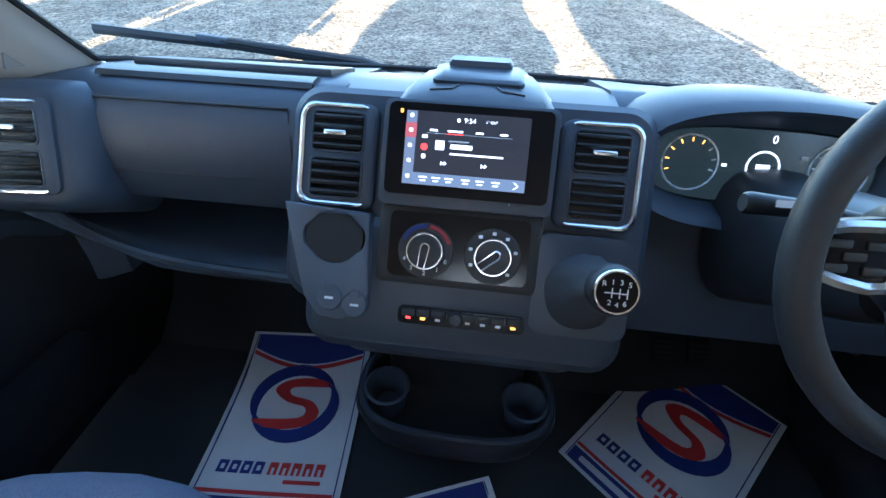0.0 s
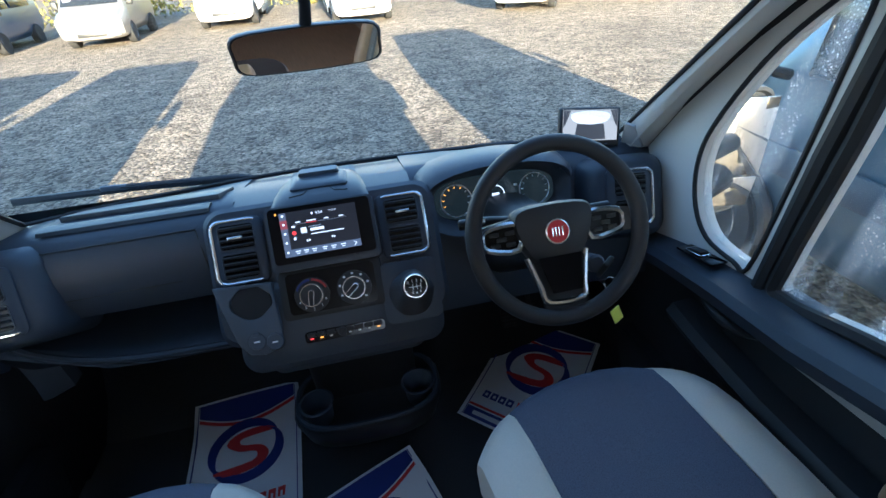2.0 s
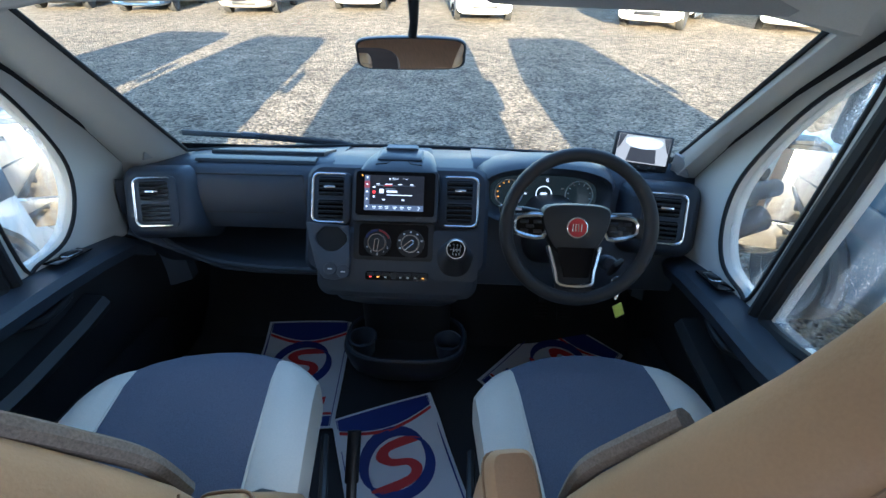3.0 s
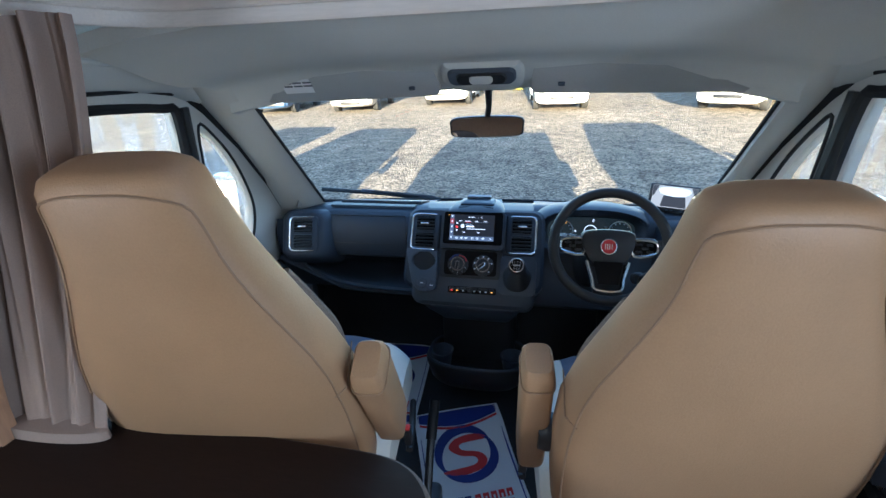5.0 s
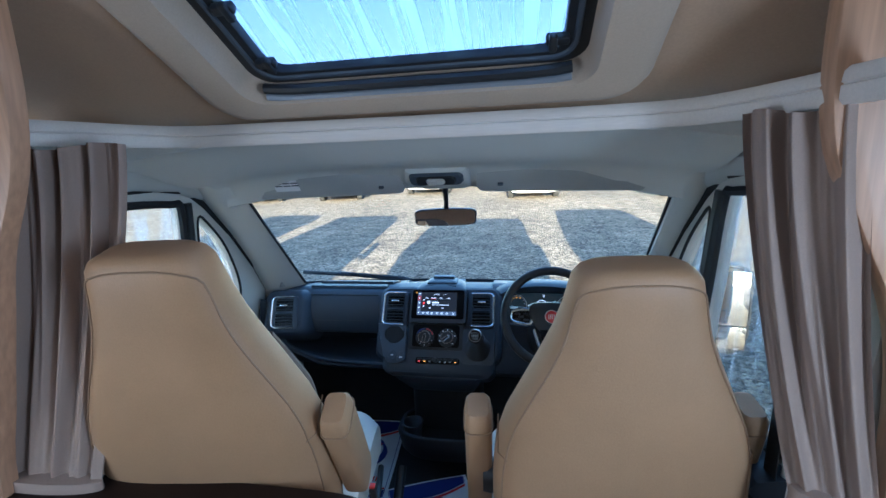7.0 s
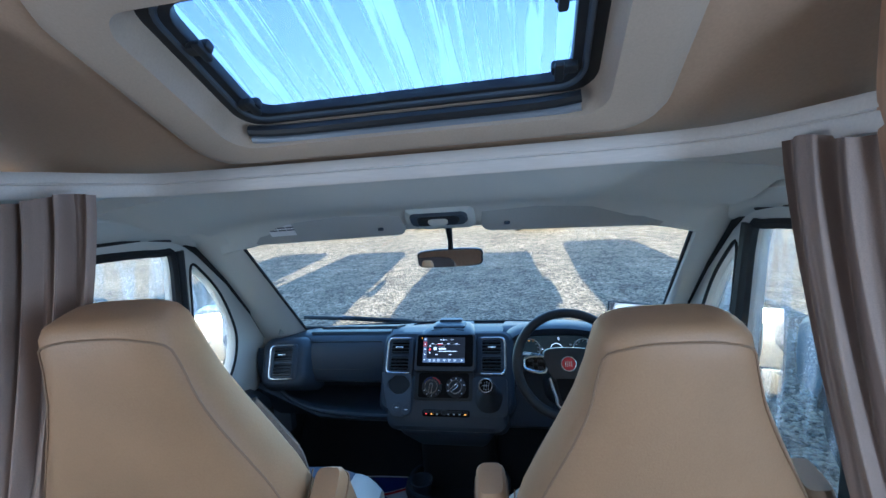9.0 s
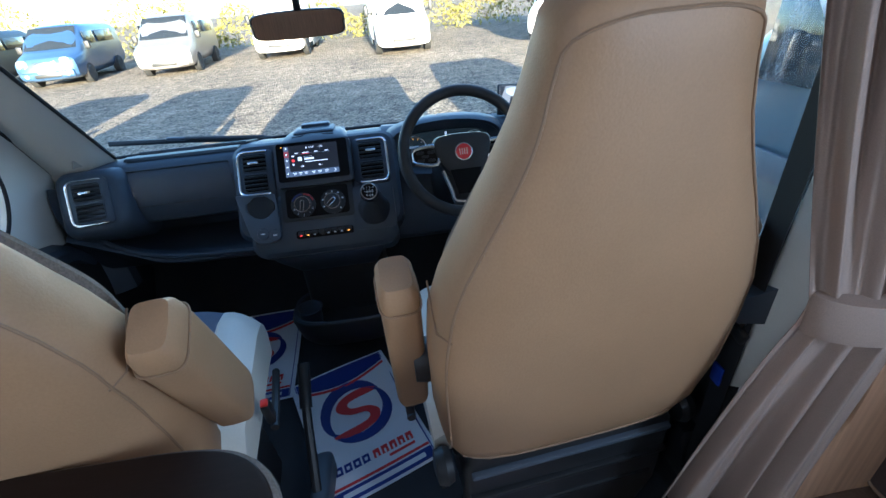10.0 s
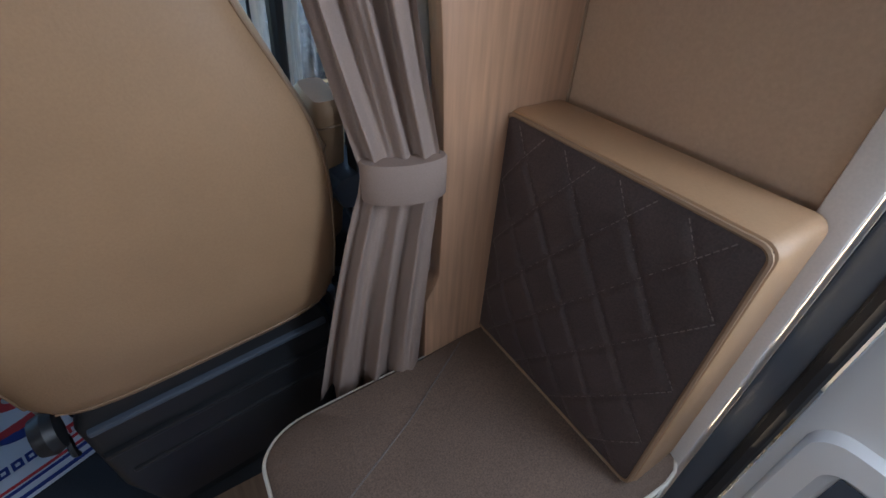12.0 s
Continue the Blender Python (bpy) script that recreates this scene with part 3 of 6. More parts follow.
# ---- living-area walls ----
def wall(name, size, place, material, label):
    return tagged(part(name, rbox(size, pose(*place), 0), material), label, "wall", kind="structure")


wall("wall_right", (0.05, 0.47, 2.1), (1.345, -0.515, 1.03), WALL, "tan vinyl side wall behind the bench")
wall("wall_right_2", (0.05, 3.45, 2.1), (1.345, -3.26, 1.03), WALLB, "plain pale side wall")
wall("wall_right_3", (0.05, 0.79, 0.25), (1.345, -1.145, 1.93), WALLB, "plain pale wall above the entrance")
m = Matrix(((0, 0, 1, -1.12), (1, 0, 0, 0), (0, 1, 0, 0), (0, 0, 0, 1)))
# Window hole is out of view, added to go with the left lamp.
bm = flat_shape([[(-5.0, -0.02), (-0.3, -0.02), (-0.3, 2.08), (-5.0, 2.08)], rrect(1.0, 0.55, 0.06, 4, -1.5, 1.25)], 0.05, m)
tagged(part("wall_left", bm, WALLB), "plain pale side wall with an unseen window opening added for light", "wall", kind="structure")
wall("wall_rear", (2.5, 0.05, 2.1), (0.1, -5.0, 1.03), WOOD, "plain wooden rear wall")
# Roof hole above it, equally unseen and added for the lamp.
bm = flat_shape([[(-1.15, -5.3), (1.37, -5.3), (1.37, -0.5), (-1.15, -0.5)], rrect(0.7, 0.5, 0.04, 4, 0.1, -2.2)], 0.05, Matrix.Translation((0, 0, 2.13)))
tagged(part("roof", bm, WHITE), "plain white roof with an unseen hatch opening added for light", "roof", kind="structure")

# wood partitions at the cab opening
XZ = Matrix(((1, 0, 0, 0), (0, 0, 1, 0), (0, 1, 0, 0), (0, 0, 0, 1)))
edge = [tuple(v)[:2] for v in spline([(0.87, 2.02, 0), (0.865, 1.75, 0), (0.885, 1.60, 0), (0.945, 1.46, 0), (1.0, 1.34, 0), (1.03, 1.2, 0), (1.045, 0.95, 0), (1.045, 0.72, 0), (1.04, 0.67, 0),
                                      (1.02, 0.635, 0), (1.012, 0.60, 0), (1.012, 0.40, 0)], 4)]
bm = flat_shape([edge + [(1.33, 0.40), (1.33, 2.02)]], 0.03, Matrix.Translation((0, -0.30, 0)) @ XZ, 0.004)
tagged(part("partition_1", bm, WOOD), "light oak veneer partition with a curved edge", "partition", kind="structure")
edge = [tuple(v)[:2] for v in spline([(-0.53, 2.02, 0), (-0.535, 1.78, 0), (-0.57, 1.62, 0), (-0.65, 1.46, 0), (-0.70, 1.3, 0), (-0.76, 1.1, 0), (-0.82, 0.86, 0), (-0.82, 0.3, 0), (-0.82, 0, 0)], 4)]
bm = flat_shape([edge + [(-1.1, 0.0), (-1.1, 2.02)]], 0.03, Matrix.Translation((0, -0.42, 0)) @ XZ, 0.004)
tagged(part("partition_2", bm, WOOD), "light oak veneer partition with a curved edge", "partition", kind="structure")
# wall seam beading beside the bench
part_seam = part("seam", tube([(1.317, -0.318, 0.9), (1.317, -0.318, 2.0)], 0.004, 6), PIPING)
tagged(part_seam, "thin dark seam in the corner of the wall", "trim", kind="structure")


# ---- dashboard ----
dash = thing("dashboard", (0.0, 0.95, 0.5), "dark blue-black moulded dashboard with chrome-rimmed vents", "dashboard")


def dash_loft(stations, profile_of):
    return loft([[Vector((x, y, z)) for y, z in profile_of(x)] for x in stations])


def left_profile(x):
    u = (x - C - 0.03) / 0.88
    yw = 1.10 + 0.2 * (1 - u * u)
    e = max(0.0, (-0.66 - x) / 0.24)
    r = 0.03 * e * e
    return [(yw + 0.02, 0.905), (1.10, 0.945 - r), (0.985, 0.957 - r), (0.940, 0.939 - r), (0.912, 0.90), (0.893, 0.85), (0.886, 0.79), (0.893, 0.738), (0.915, 0.724),
            (1.12, 0.715), (1.13, 0.60), (0.93 - 0.03 * e, 0.585 + 0.09 * e), (0.895, 0.585 + 0.10 * e), (0.875, 0.575 + 0.10 * e), (0.868, 0.555 + 0.11 * e), (0.89, 0.535 + 0.11 * e), (1.0, 0.50), (1.25, 0.44), (1.34, 0.7)]


part("body", dash_loft([-0.99, -0.92, -0.84, -0.76, -0.68, -0.55, -0.4, -0.24], left_profile), DASH, dash)


def right_profile(x):
    u = (x - C - 0.03) / 0.88
    yw = 1.10 + 0.2 * (1 - u * u)
    return [(yw + 0.02, 0.905), (1.12, 0.945), (1.05, 0.960), (0.985, 0.94), (0.955, 0.90), (0.93, 0.83), (0.90, 0.77), (0.86, 0.72), (0.83, 0.64), (0.83, 0.57), (0.88, 0.53), (1.0, 0.50), (1.25, 0.46), (1.34, 0.7)]


part("body", dash_loft([0.24, 0.35, 0.5, 0.7, 0.85, 0.95, 1.06], right_profile), DASH, dash)

part("body", loft([[Vector((x, y, z)) for y, z in ((1.32, 0.885), (1.12, 0.942), (1.04, 0.956), (0.95, 0.952), (0.93, 0.90), (1.0, 0.6), (1.2, 0.5), (1.36, 0.7))] for x in (-0.245, -0.1, 0.1, 0.245)]), DASH, dash)

FACE = basis((-0.004, 0.75, 0.783), (1, 0, 0), (0, 0.551, 0.834))


def face_rings(sections):
    """Rings stacked outwards from the dashboard's face: each (outline, height)."""
    return [[FACE @ Vector((x, y, h)) for x, y in o] for o, h in sections]


# centre block under screen, vents and controls
bm = loft(face_rings(((rrect(0.60, 0.36, 0.05, 6, 0, 0.075), -0.20), (rrect(0.60, 0.36, 0.05, 6, 0, 0.075), -0.035), (rrect(0.575, 0.335, 0.045, 6, 0, 0.075), -0.022))))
part("centre_block", bm, DASH, dash)
bm = loft(face_rings(((rrect(0.52, 0.22, 0.05, 6, 0.01, -0.065), -0.20), (rrect(0.52, 0.22, 0.05, 6, 0.01, -0.065), -0.01), (rrect(0.49, 0.19, 0.045, 6, 0.01, -0.065), 0.004))))
part("console", bm, DASH2, dash, "paler lower console")
bm = loft(face_rings(((rrect(0.34, 0.12, 0.04, 6, 0.01, -0.165), -0.20), (rrect(0.42, 0.09, 0.04, 6, 0.01, -0.15), -0.05), (rrect(0.40, 0.07, 0.03, 6, 0.01, -0.145), -0.03))))
part("console_chin", bm, DASH, dash)

# screen surround, screen
bm = loft(face_rings(((rrect(0.275, 0.168, 0.014, 5, 0, 0.150), -0.03), (rrect(0.270, 0.163, 0.012, 5, 0, 0.150), 0.016), (rrect(0.256, 0.150, 0.010, 5, 0, 0.153), 0.018))))
part("screen_surround", bm, DASH2, dash)
screen = part("screen", loft(face_rings(((rrect(0.252, 0.140, 0.010, 5, 0, 0.156), 0.014), (rrect(0.252, 0.140, 0.010, 5, 0, 0.156), 0.021)))), PIANO, dash, "glossy black touch screen, lit, showing a radio page")
part("display", flat_shape([rrect(0.190, 0.112, 0.002, 2, -0.004, 0.158)], 0.001, FACE @ pose(0, 0, 0.0222)), SCREEN, screen)


def on_screen(name, w, h, x, y, material, lift=0.0232, r=0.001):
    part(name, flat_shape([rrect(w, h, min(r, w / 2.1, h / 2.1), 2, x, y)], 0.0008, FACE @ pose(0, 0, lift)), material, screen)


on_screen("side_bar", 0.016, 0.110, -0.090, 0.158, SCREENB)
on_screen("side_tile", 0.017, 0.022, -0.090, 0.184, mat("screen_tile", (0.22, 0.05, 0.06), rough=0.2, glow=0.16), 0.0236)
on_screen("bottom_bar", 0.188, 0.018, -0.004, 0.1115, mat("screen_tray", (0.10, 0.13, 0.19), rough=0.2, glow=0.13))
for y in (0.206, 0.184, 0.161, 0.138, 0.114):
    on_screen("icon", 0.006, 0.006, -0.090, y, GLOWW, 0.0240, 0.002)
for x, w in ((-0.055, 0.012), (-0.022, 0.024), (0.015, 0.012), (0.052, 0.012)):
    on_screen("tab_text", w, 0.003, x, 0.186, GLOWW)
on_screen("tab_underline", 0.13, 0.0007, 0.0, 0.1815, INK)
on_screen("tab_mark", 0.026, 0.0012, -0.022, 0.1815, GLOWR, 0.0238)
on_screen("cover", 0.014, 0.014, -0.044, 0.164, GLOWW)
on_screen("station_text", 0.034, 0.007, -0.011, 0.163, GLOWW)
on_screen("caption", 0.032, 0.0022, -0.016, 0.171, INK)
on_screen("caption", 0.082, 0.0028, 0.013, 0.152, GLOWW)
on_screen("badge", 0.011, 0.011, -0.068, 0.160, GLOWR, 0.0234, 0.005)
on_screen("icon", 0.009, 0.005, -0.068, 0.176, GLOWW)
on_screen("icon", 0.006, 0.007, -0.068, 0.146, GLOWW)
for x in (-0.036, 0.026):
    part("skip_icon", flat_shape([[(x - 0.005, 0.1335), (x, 0.137), (x - 0.005, 0.1405)], [(x, 0.1335), (x + 0.005, 0.137), (x, 0.1405)]], 0.0008, FACE @ pose(0, 0, 0.0234)), GLOWW, screen)
for x in (-0.066, -0.046, -0.026, 0.0, 0.022, 0.046):
    on_screen("preset_text", 0.013, 0.0024, x, 0.114, GLOWW, 0.0242)
    on_screen("preset_text", 0.009, 0.0022, x, 0.109, GLOWW, 0.0242)
part("arrow", flat_shape([[(0.072, 0.106), (0.078, 0.1115), (0.072, 0.117), (0.0745, 0.117), (0.081, 0.1115), (0.0745, 0.106)]], 0.0008, FACE @ pose(0, 0, 0.0242)), GLOWW, screen)
on_screen("bell", 0.005, 0.006, -0.018, 0.203, GLOWW, r=0.002)
part("clock", words("9:54", 0.0105, FACE @ pose(-0.001, 0.203, 0.0232), 0.0004), GLOWW, screen)
part("temperature", words("1° EXT", 0.006, FACE @ pose(0.032, 0.203, 0.0232), 0.0003), GLOWW, screen)
on_screen("warning_light", 0.004, 0.006, -0.106, 0.212, GLOWO)
part("cables", join(*[tube(spline([FACE @ Vector(q) for q in ((0.07 + d, 0.090, 0.012), (0.071 + d, 0.084, 0.02), (0.07 + d, 0.078, 0.008))]), 0.0018, 6) for d in (0, 0.012)]), GREYP, screen)

# hood over the screen
bm = loft([[Vector((x, y, z)) for x, y, z in ((-w, yy, 0.955), (-w, yy, zz - 0.02), (-w + 0.02, yy, zz - 0.004), (-w * 0.5, yy, zz), (0, yy, zz + 0.002), (w * 0.5, yy, zz), (w - 0.02, yy, zz - 0.004), (w, yy, zz - 0.02), (w, yy, 0.955))]
           for yy, zz, w in ((0.862, 0.980, 0.128), (0.88, 0.990, 0.127), (0.94, 0.996, 0.120), (1.0, 0.994, 0.110), (1.08, 0.975, 0.10), (1.15, 0.94, 0.09))])
hood = part("screen_hood", bm, DASH2, dash, "paler hood over the screen")
part("holder_lid", loft([[Vector((x, y, z)) for x, y in rrect(w, d, 0.012, 4, 0, 0.965)] for w, d, z in ((0.15, 0.09, 0.990), (0.15, 0.09, 0.999), (0.138, 0.08, 1.003))]), DASH2, hood)
part("holder_clip", loft([[Vector((x, y, z)) for x, y in rrect(w, 0.03, 0.006, 4, 0.0, 1.005)] for w, z in ((0.11, 0.985), (0.11, 1.008), (0.10, 1.013))]), GREYP, hood)
for s in (-1, 1):
    part("lid_line", tube([(s * 0.03, 0.915, 0.9955), (s * 0.04, 0.900, 0.9935), (s * 0.075, 0.895, 0.9915)], 0.002, 6), BLACK, hood)


# vent pods
def vent(cx, cy, w, h, side, m, parent):
    v = part("vent", loft([[m @ Vector((x, y, z)) for x, y in rrect(w * a, h * a, 0.018 * a, 6, cx, cy)] for a, z in ((1.10, -0.03), (1.08, 0.012), (1.0, 0.016))]), DASH, parent, "chrome-rimmed air vent")
    o = rrect(w, h, 0.022, 7, cx, cy)
    keep = [q for q in o if side * (q[0] - cx) > -w * 0.42]
    keep.sort(key=lambda q: math.atan2(q[1] - cy, side * (q[0] - cx)))
    n = len(keep)
    rad = [0.0012 + 0.0042 * min(1.0, 3.0 * min(i, n - 1 - i) / (n - 1) + 0.25) for i in range(n)]
    part("chrome_rim", tube([m @ Vector((x, y, 0.016)) for x, y in keep], rad, 8), CHROME, v)
    for dy in (h * 0.235, -h * 0.235):
        hw, hh = w * 0.72, h * 0.40
        # Flat black plate paints in the darkness of the open duct behind the slats.
        part("duct_shade", loft([[m @ Vector((x, y, z)) for x, y in rrect(hw, hh, 0.008, 4, cx, cy + dy)] for z in (0.0165, 0.0172)]), PIANO, v)
        part("duct_rim", tube([m @ Vector((x, y, 0.017)) for x, y in rrect(hw, hh, 0.008, 4, cx, cy + dy)], 0.002, 6, True), DASH2, v)
        for k in range(4):
            yy = cy + dy + hh * (-0.36 + 0.24 * k)
            part("slat", rbox((hw * 0.94, 0.007, 0.006), m @ pose(cx, yy, 0.020, 35, 0, 0), 0.0015, 1), BLACK, v)
    part("tab", rbox((w * 0.32, 0.009, 0.008), m @ pose(cx + side * w * 0.02, cy + h * 0.215, 0.026), 0.003), CHROME, v)
    return v


vent(-0.213, 0.140, 0.118, 0.158, -1, FACE @ pose(0, 0, -0.022), dash)
vent(0.205, 0.140, 0.118, 0.158, 1, FACE @ pose(0, 0, -0.022), dash)
for s, x in ((-1, -0.812), (1, 0.862)):
    mm = basis((x, 0.838, 0.857), (1, -s * 0.12, 0), (0, 0.45, 0.9))
    part("vent_pod", loft([[mm @ Vector((a, b, z)) for a, b in rrect(w, h, 0.05, 6, 0, 0.0)] for w, h, z in ((0.30, 0.27, -0.17), (0.245, 0.245, -0.04), (0.20, 0.215, -0.008), (0.17, 0.19, 0.0))]), DASH, dash)
    vent(0, 0, 0.128, 0.158, s, mm @ pose(0, 0, -0.006), dash)

# glovebox lid, seam lines
part("glovebox_seam", tube([(-0.715, 0.929, 0.925), (-0.335, 0.929, 0.928), (-0.325, 0.891, 0.85), (-0.325, 0.886, 0.80), (-0.33, 0.894, 0.738)], 0.0025, 6), BLACK, dash)
part("glovebox_seam", tube([(-0.70, 0.886, 0.80), (-0.40, 0.8862, 0.803)], 0.0012, 6), BLACK, dash)
part("top_tray", loft([[Vector((x, y, z)) for x, y, z in ((x, 0.966, 0.9535), (x, 0.974, 0.962), (x, 1.0, 0.964), (x, 1.02, 0.958))] for x in (-0.72, -0.5, -0.3)], loop=True), BLACK, dash)
part("top_lid", flat_shape([[(-0.70, 0.0), (-0.29, 0.0), (-0.27, 0.09), (-0.58, 0.075), (-0.66, 0.05)]], 0.010, pose(0, 1.05, 0.957, -13, 0, 0), 0.003), DASH2, dash)
part("shelf_lip", tube(spline([(-0.90, 0.885, 0.72), (-0.84, 0.872, 0.665), (-0.74, 0.868, 0.615), (-0.60, 0.868, 0.585), (-0.40, 0.868, 0.574), (-0.25, 0.868, 0.572)]), 0.011, 8), DASH2, dash)

# climate panel and dials
panel = part("climate_panel", loft(face_rings(((rrect(0.262, 0.128, 0.012, 5, -0.002, 0.006), -0.01), (rrect(0.258, 0.124, 0.012, 5, -0.002, 0.006), 0.006), (rrect(0.246, 0.112, 0.010, 5, -0.002, 0.006), 0.008)))), BLACK, dash)
part("panel_face", loft(face_rings(((rrect(0.222, 0.104, 0.012, 5, -0.002, 0.008), 0.008), (rrect(0.222, 0.104, 0.012, 5, -0.002, 0.008), 0.0105)))), PIANO, panel)
for k, (x, ang) in enumerate(((-0.053, -8), (0.053, -50))):
    m = FACE @ pose(x, 0, 0.0105)
    dial = part("dial", lathe([(0.044, 0.0), (0.044, 0.002), (0.043, 0.003), (0.030, 0.003), (0.028, 0.016), (0.024, 0.020), (0.0, 0.020)], 32, m), BLACK, panel, "round climate dial with a chrome ring")
    part("dial_ring", tube([m @ Vector((0.0275 * math.cos(a), 0.0275 * math.sin(a), 0.0175)) for a in [2 * math.pi * j / 32 for j in range(32)]], 0.0018, 6, True), CHROME, dial)
    mr = m @ pose(0, 0, 0.021, 0, 0, ang)
    o = [(-0.0055, -0.026), (0.0055, -0.026), (0.0065, 0.006)] + [(0.0065 * math.cos(a), 0.006 + 0.0065 * math.sin(a)) for a in [math.pi * j / 8 for j in range(1, 8)]] + [(-0.0065, 0.006)]
    part("pointer", tube([mr @ Vector((u, v, 0)) for u, v in o], 0.0016, 6, True), CHROME, dial)
    if k == 0:
        for a0, a1, mt in ((20, 88, RED), (92, 160, NAVY)):
            for rr in (0.0405, 0.0375):
                part("scale_arc", tube([m @ Vector((rr * math.cos(radians(a)), rr * math.sin(radians(a)), 0.0035)) for a in range(a0, a1, 8)], 0.001, 5), mt, dial)
        for tx, a in (("0", -25), ("1", -55), ("2", -90), ("3", -125), ("4", -155)):
            part("numeral", words(tx, 0.010, m @ pose(0.036 * math.cos(radians(a)), 0.036 * math.sin(radians(a)), 0.0035), 0.0003), INK, dial)
    else:
        for a in (205, 165, 125, 90, 55, 15, -45):
            part("symbol", rbox((0.006, 0.005, 0.001), m @ pose(0.0365 * math.cos(radians(a)), 0.0365 * math.sin(radians(a)), 0.0035), 0.001, 1), INK, dial)

# cup holder, sockets, switch strip
bm = flat_shape([[(-0.285, 0.058), (-0.145, 0.050), (-0.138, -0.075), (-0.150, -0.115), (-0.185, -0.125), (-0.22, -0.12), (-0.245, -0.09), (-0.27, 0.0)],
                 [(-0.2 + 0.044 * math.cos(a) * (1.15 if abs(math.sin(a)) < 0.5 else 1), 0.008 + 0.042 * math.sin(a)) for a in [2 * math.pi * j / 20 for j in range(20)]]], 0.03, FACE @ pose(0, 0, 0.002), 0.004)
cup = part("cup_holder", bm, GREYP, dash, "grey plastic cup holder")
# Shallow black disc stands in for the shade of a deep cup hole.
part("cup_well", lathe([(0.047, 0.0), (0.046, -0.011), (0.0, -0.0115)], 20, FACE @ pose(-0.2, 0.008, 0.0175)), RUBBER, cup)
for x, y in ((-0.2, -0.089), (-0.158, -0.097)):
    s_ = part("socket", lathe([(0.021, 0.0), (0.021, 0.008), (0.019, 0.011), (0.0, 0.0115)], 20, FACE @ pose(x, y, 0.014)), GREYP, dash, "round socket cover")
    part("flap", rbox((0.016, 0.012, 0.006), FACE @ pose(x, y + 0.018, 0.024), 0.002), GREYP, s_)
    part("print", rbox((0.014, 0.004, 0.0008), FACE @ pose(x, y, 0.0258), 0, 1), INK, s_)
strip = part("switch_strip", loft(face_rings(((rrect(0.205, 0.030, 0.008, 4, 0.012, -0.106), -0.004), (rrect(0.202, 0.027, 0.008, 4, 0.012, -0.106), 0.012)))), PIANO, dash)
for k in range(8):
    x = -0.072 + 0.024 * k
    part("switch", rbox((0.021, 0.012, 0.006), FACE @ pose(x, -0.101, 0.013), 0.002), BLACK, strip)
    if k not in (3,):
        part("symbol", rbox((0.008, 0.004, 0.0008), FACE @ pose(x, -0.110, 0.0128), 0, 1), GLOWR if k == 0 else (GLOWO if k in (1, 7) else INK), strip)
part("knob", lathe([(0.011, 0.0), (0.011, 0.01), (0.009, 0.013), (0, 0.013)], 18, FACE @ pose(0.005, -0.104, 0.012)), BLACK, strip)

# gear lever
gear = part("gear_housing", loft(face_rings(((rrect(0.155, 0.165, 0.02, 5, 0.195, -0.035), -0.06), (rrect(0.150, 0.160, 0.02, 5, 0.195, -0.035), 0.006), (rrect(0.125, 0.135, 0.018, 5, 0.195, -0.035), 0.008)))), DASH2, dash)
rings = []
random.seed(5)
for k, (t, w, h) in enumerate(((0.0, 0.115, 0.12), (0.02, 0.10, 0.105), (0.045, 0.085, 0.085), (0.07, 0.06, 0.058), (0.09, 0.042, 0.04), (0.105, 0.034, 0.034))):
    ring = []
    for j in range(24):
        a = 2 * math.pi * j / 24
        f = 1 + 0.10 * math.sin(5 * a + k * 1.1) * (1 if 0 < k < 5 else 0.2)
        ring.append(FACE @ Vector((0.195 + 0.004 * k + w / 2 * f * math.cos(a), -0.042 + 0.006 * k + h / 2 * f * math.sin(a), 0.008 + t)))
    rings.append(ring)
part("gaiter", loft(rings), GAITER, gear, "creased black leather gaiter")
KN = FACE @ pose(0.198, -0.013, 0.118)
kn = part("gear_knob", lathe([(0.017, -0.02), (0.022, 0.0), (0.030, 0.018), (0.033, 0.032), (0.031, 0.044), (0.026, 0.050), (0.0, 0.051)], 28, KN), LEATHER_W, gear)
part("knob_ring", tube([KN @ Vector((0.0255 * math.cos(2 * math.pi * j / 28), 0.0255 * math.sin(2 * math.pi * j / 28), 0.0495)) for j in range(28)], 0.0022, 6, True), CHROME, kn)
part("knob_cap", lathe([(0.0245, 0.050), (0.0245, 0.0525), (0, 0.0528)], 24, KN), PIANO, kn)
for tx, x, y in (("R", -0.016, 0.010), ("1", -0.006, 0.012), ("3", 0.004, 0.012), ("5", 0.014, 0.010), ("2", -0.008, -0.013), ("4", 0.001, -0.015), ("6", 0.010, -0.013)):
    part("numeral", words(tx, 0.009, KN @ pose(x, y, 0.0532), 0.0003), INK, kn)
part("gate_lines", join(*[rbox((0.0012, 0.012, 0.0006), KN @ pose(x, -0.001, 0.0532), 0, 1) for x in (-0.006, 0.003, 0.012)], rbox((0.028, 0.0012, 0.0006), KN @ pose(-0.001, -0.001, 0.0532), 0, 1)), INK, kn)

# lower centre tray with cup wells
bm = loft([[Vector((x, y, z)) for x, y in squircle(w, d, 28, 3.0, 0.005, 0.86)] for w, d, z in ((0.40, 0.22, 0.12), (0.46, 0.27, 0.16), (0.50, 0.30, 0.25), (0.49, 0.29, 0.262), (0.45, 0.25, 0.262), (0.42, 0.22, 0.20))])
tray = part("floor_tray", bm, BLACK, dash, "black tray with two cup wells under the dashboard")
for x in (-0.165, 0.175):
    part("cup_well", lathe([(0.042, 0.0), (0.05, 0.075), (0.057, 0.08), (0.05, 0.082), (0.046, 0.07), (0.03, 0.01)], 24, pose(x, 0.83, 0.20)), DASH, tray)
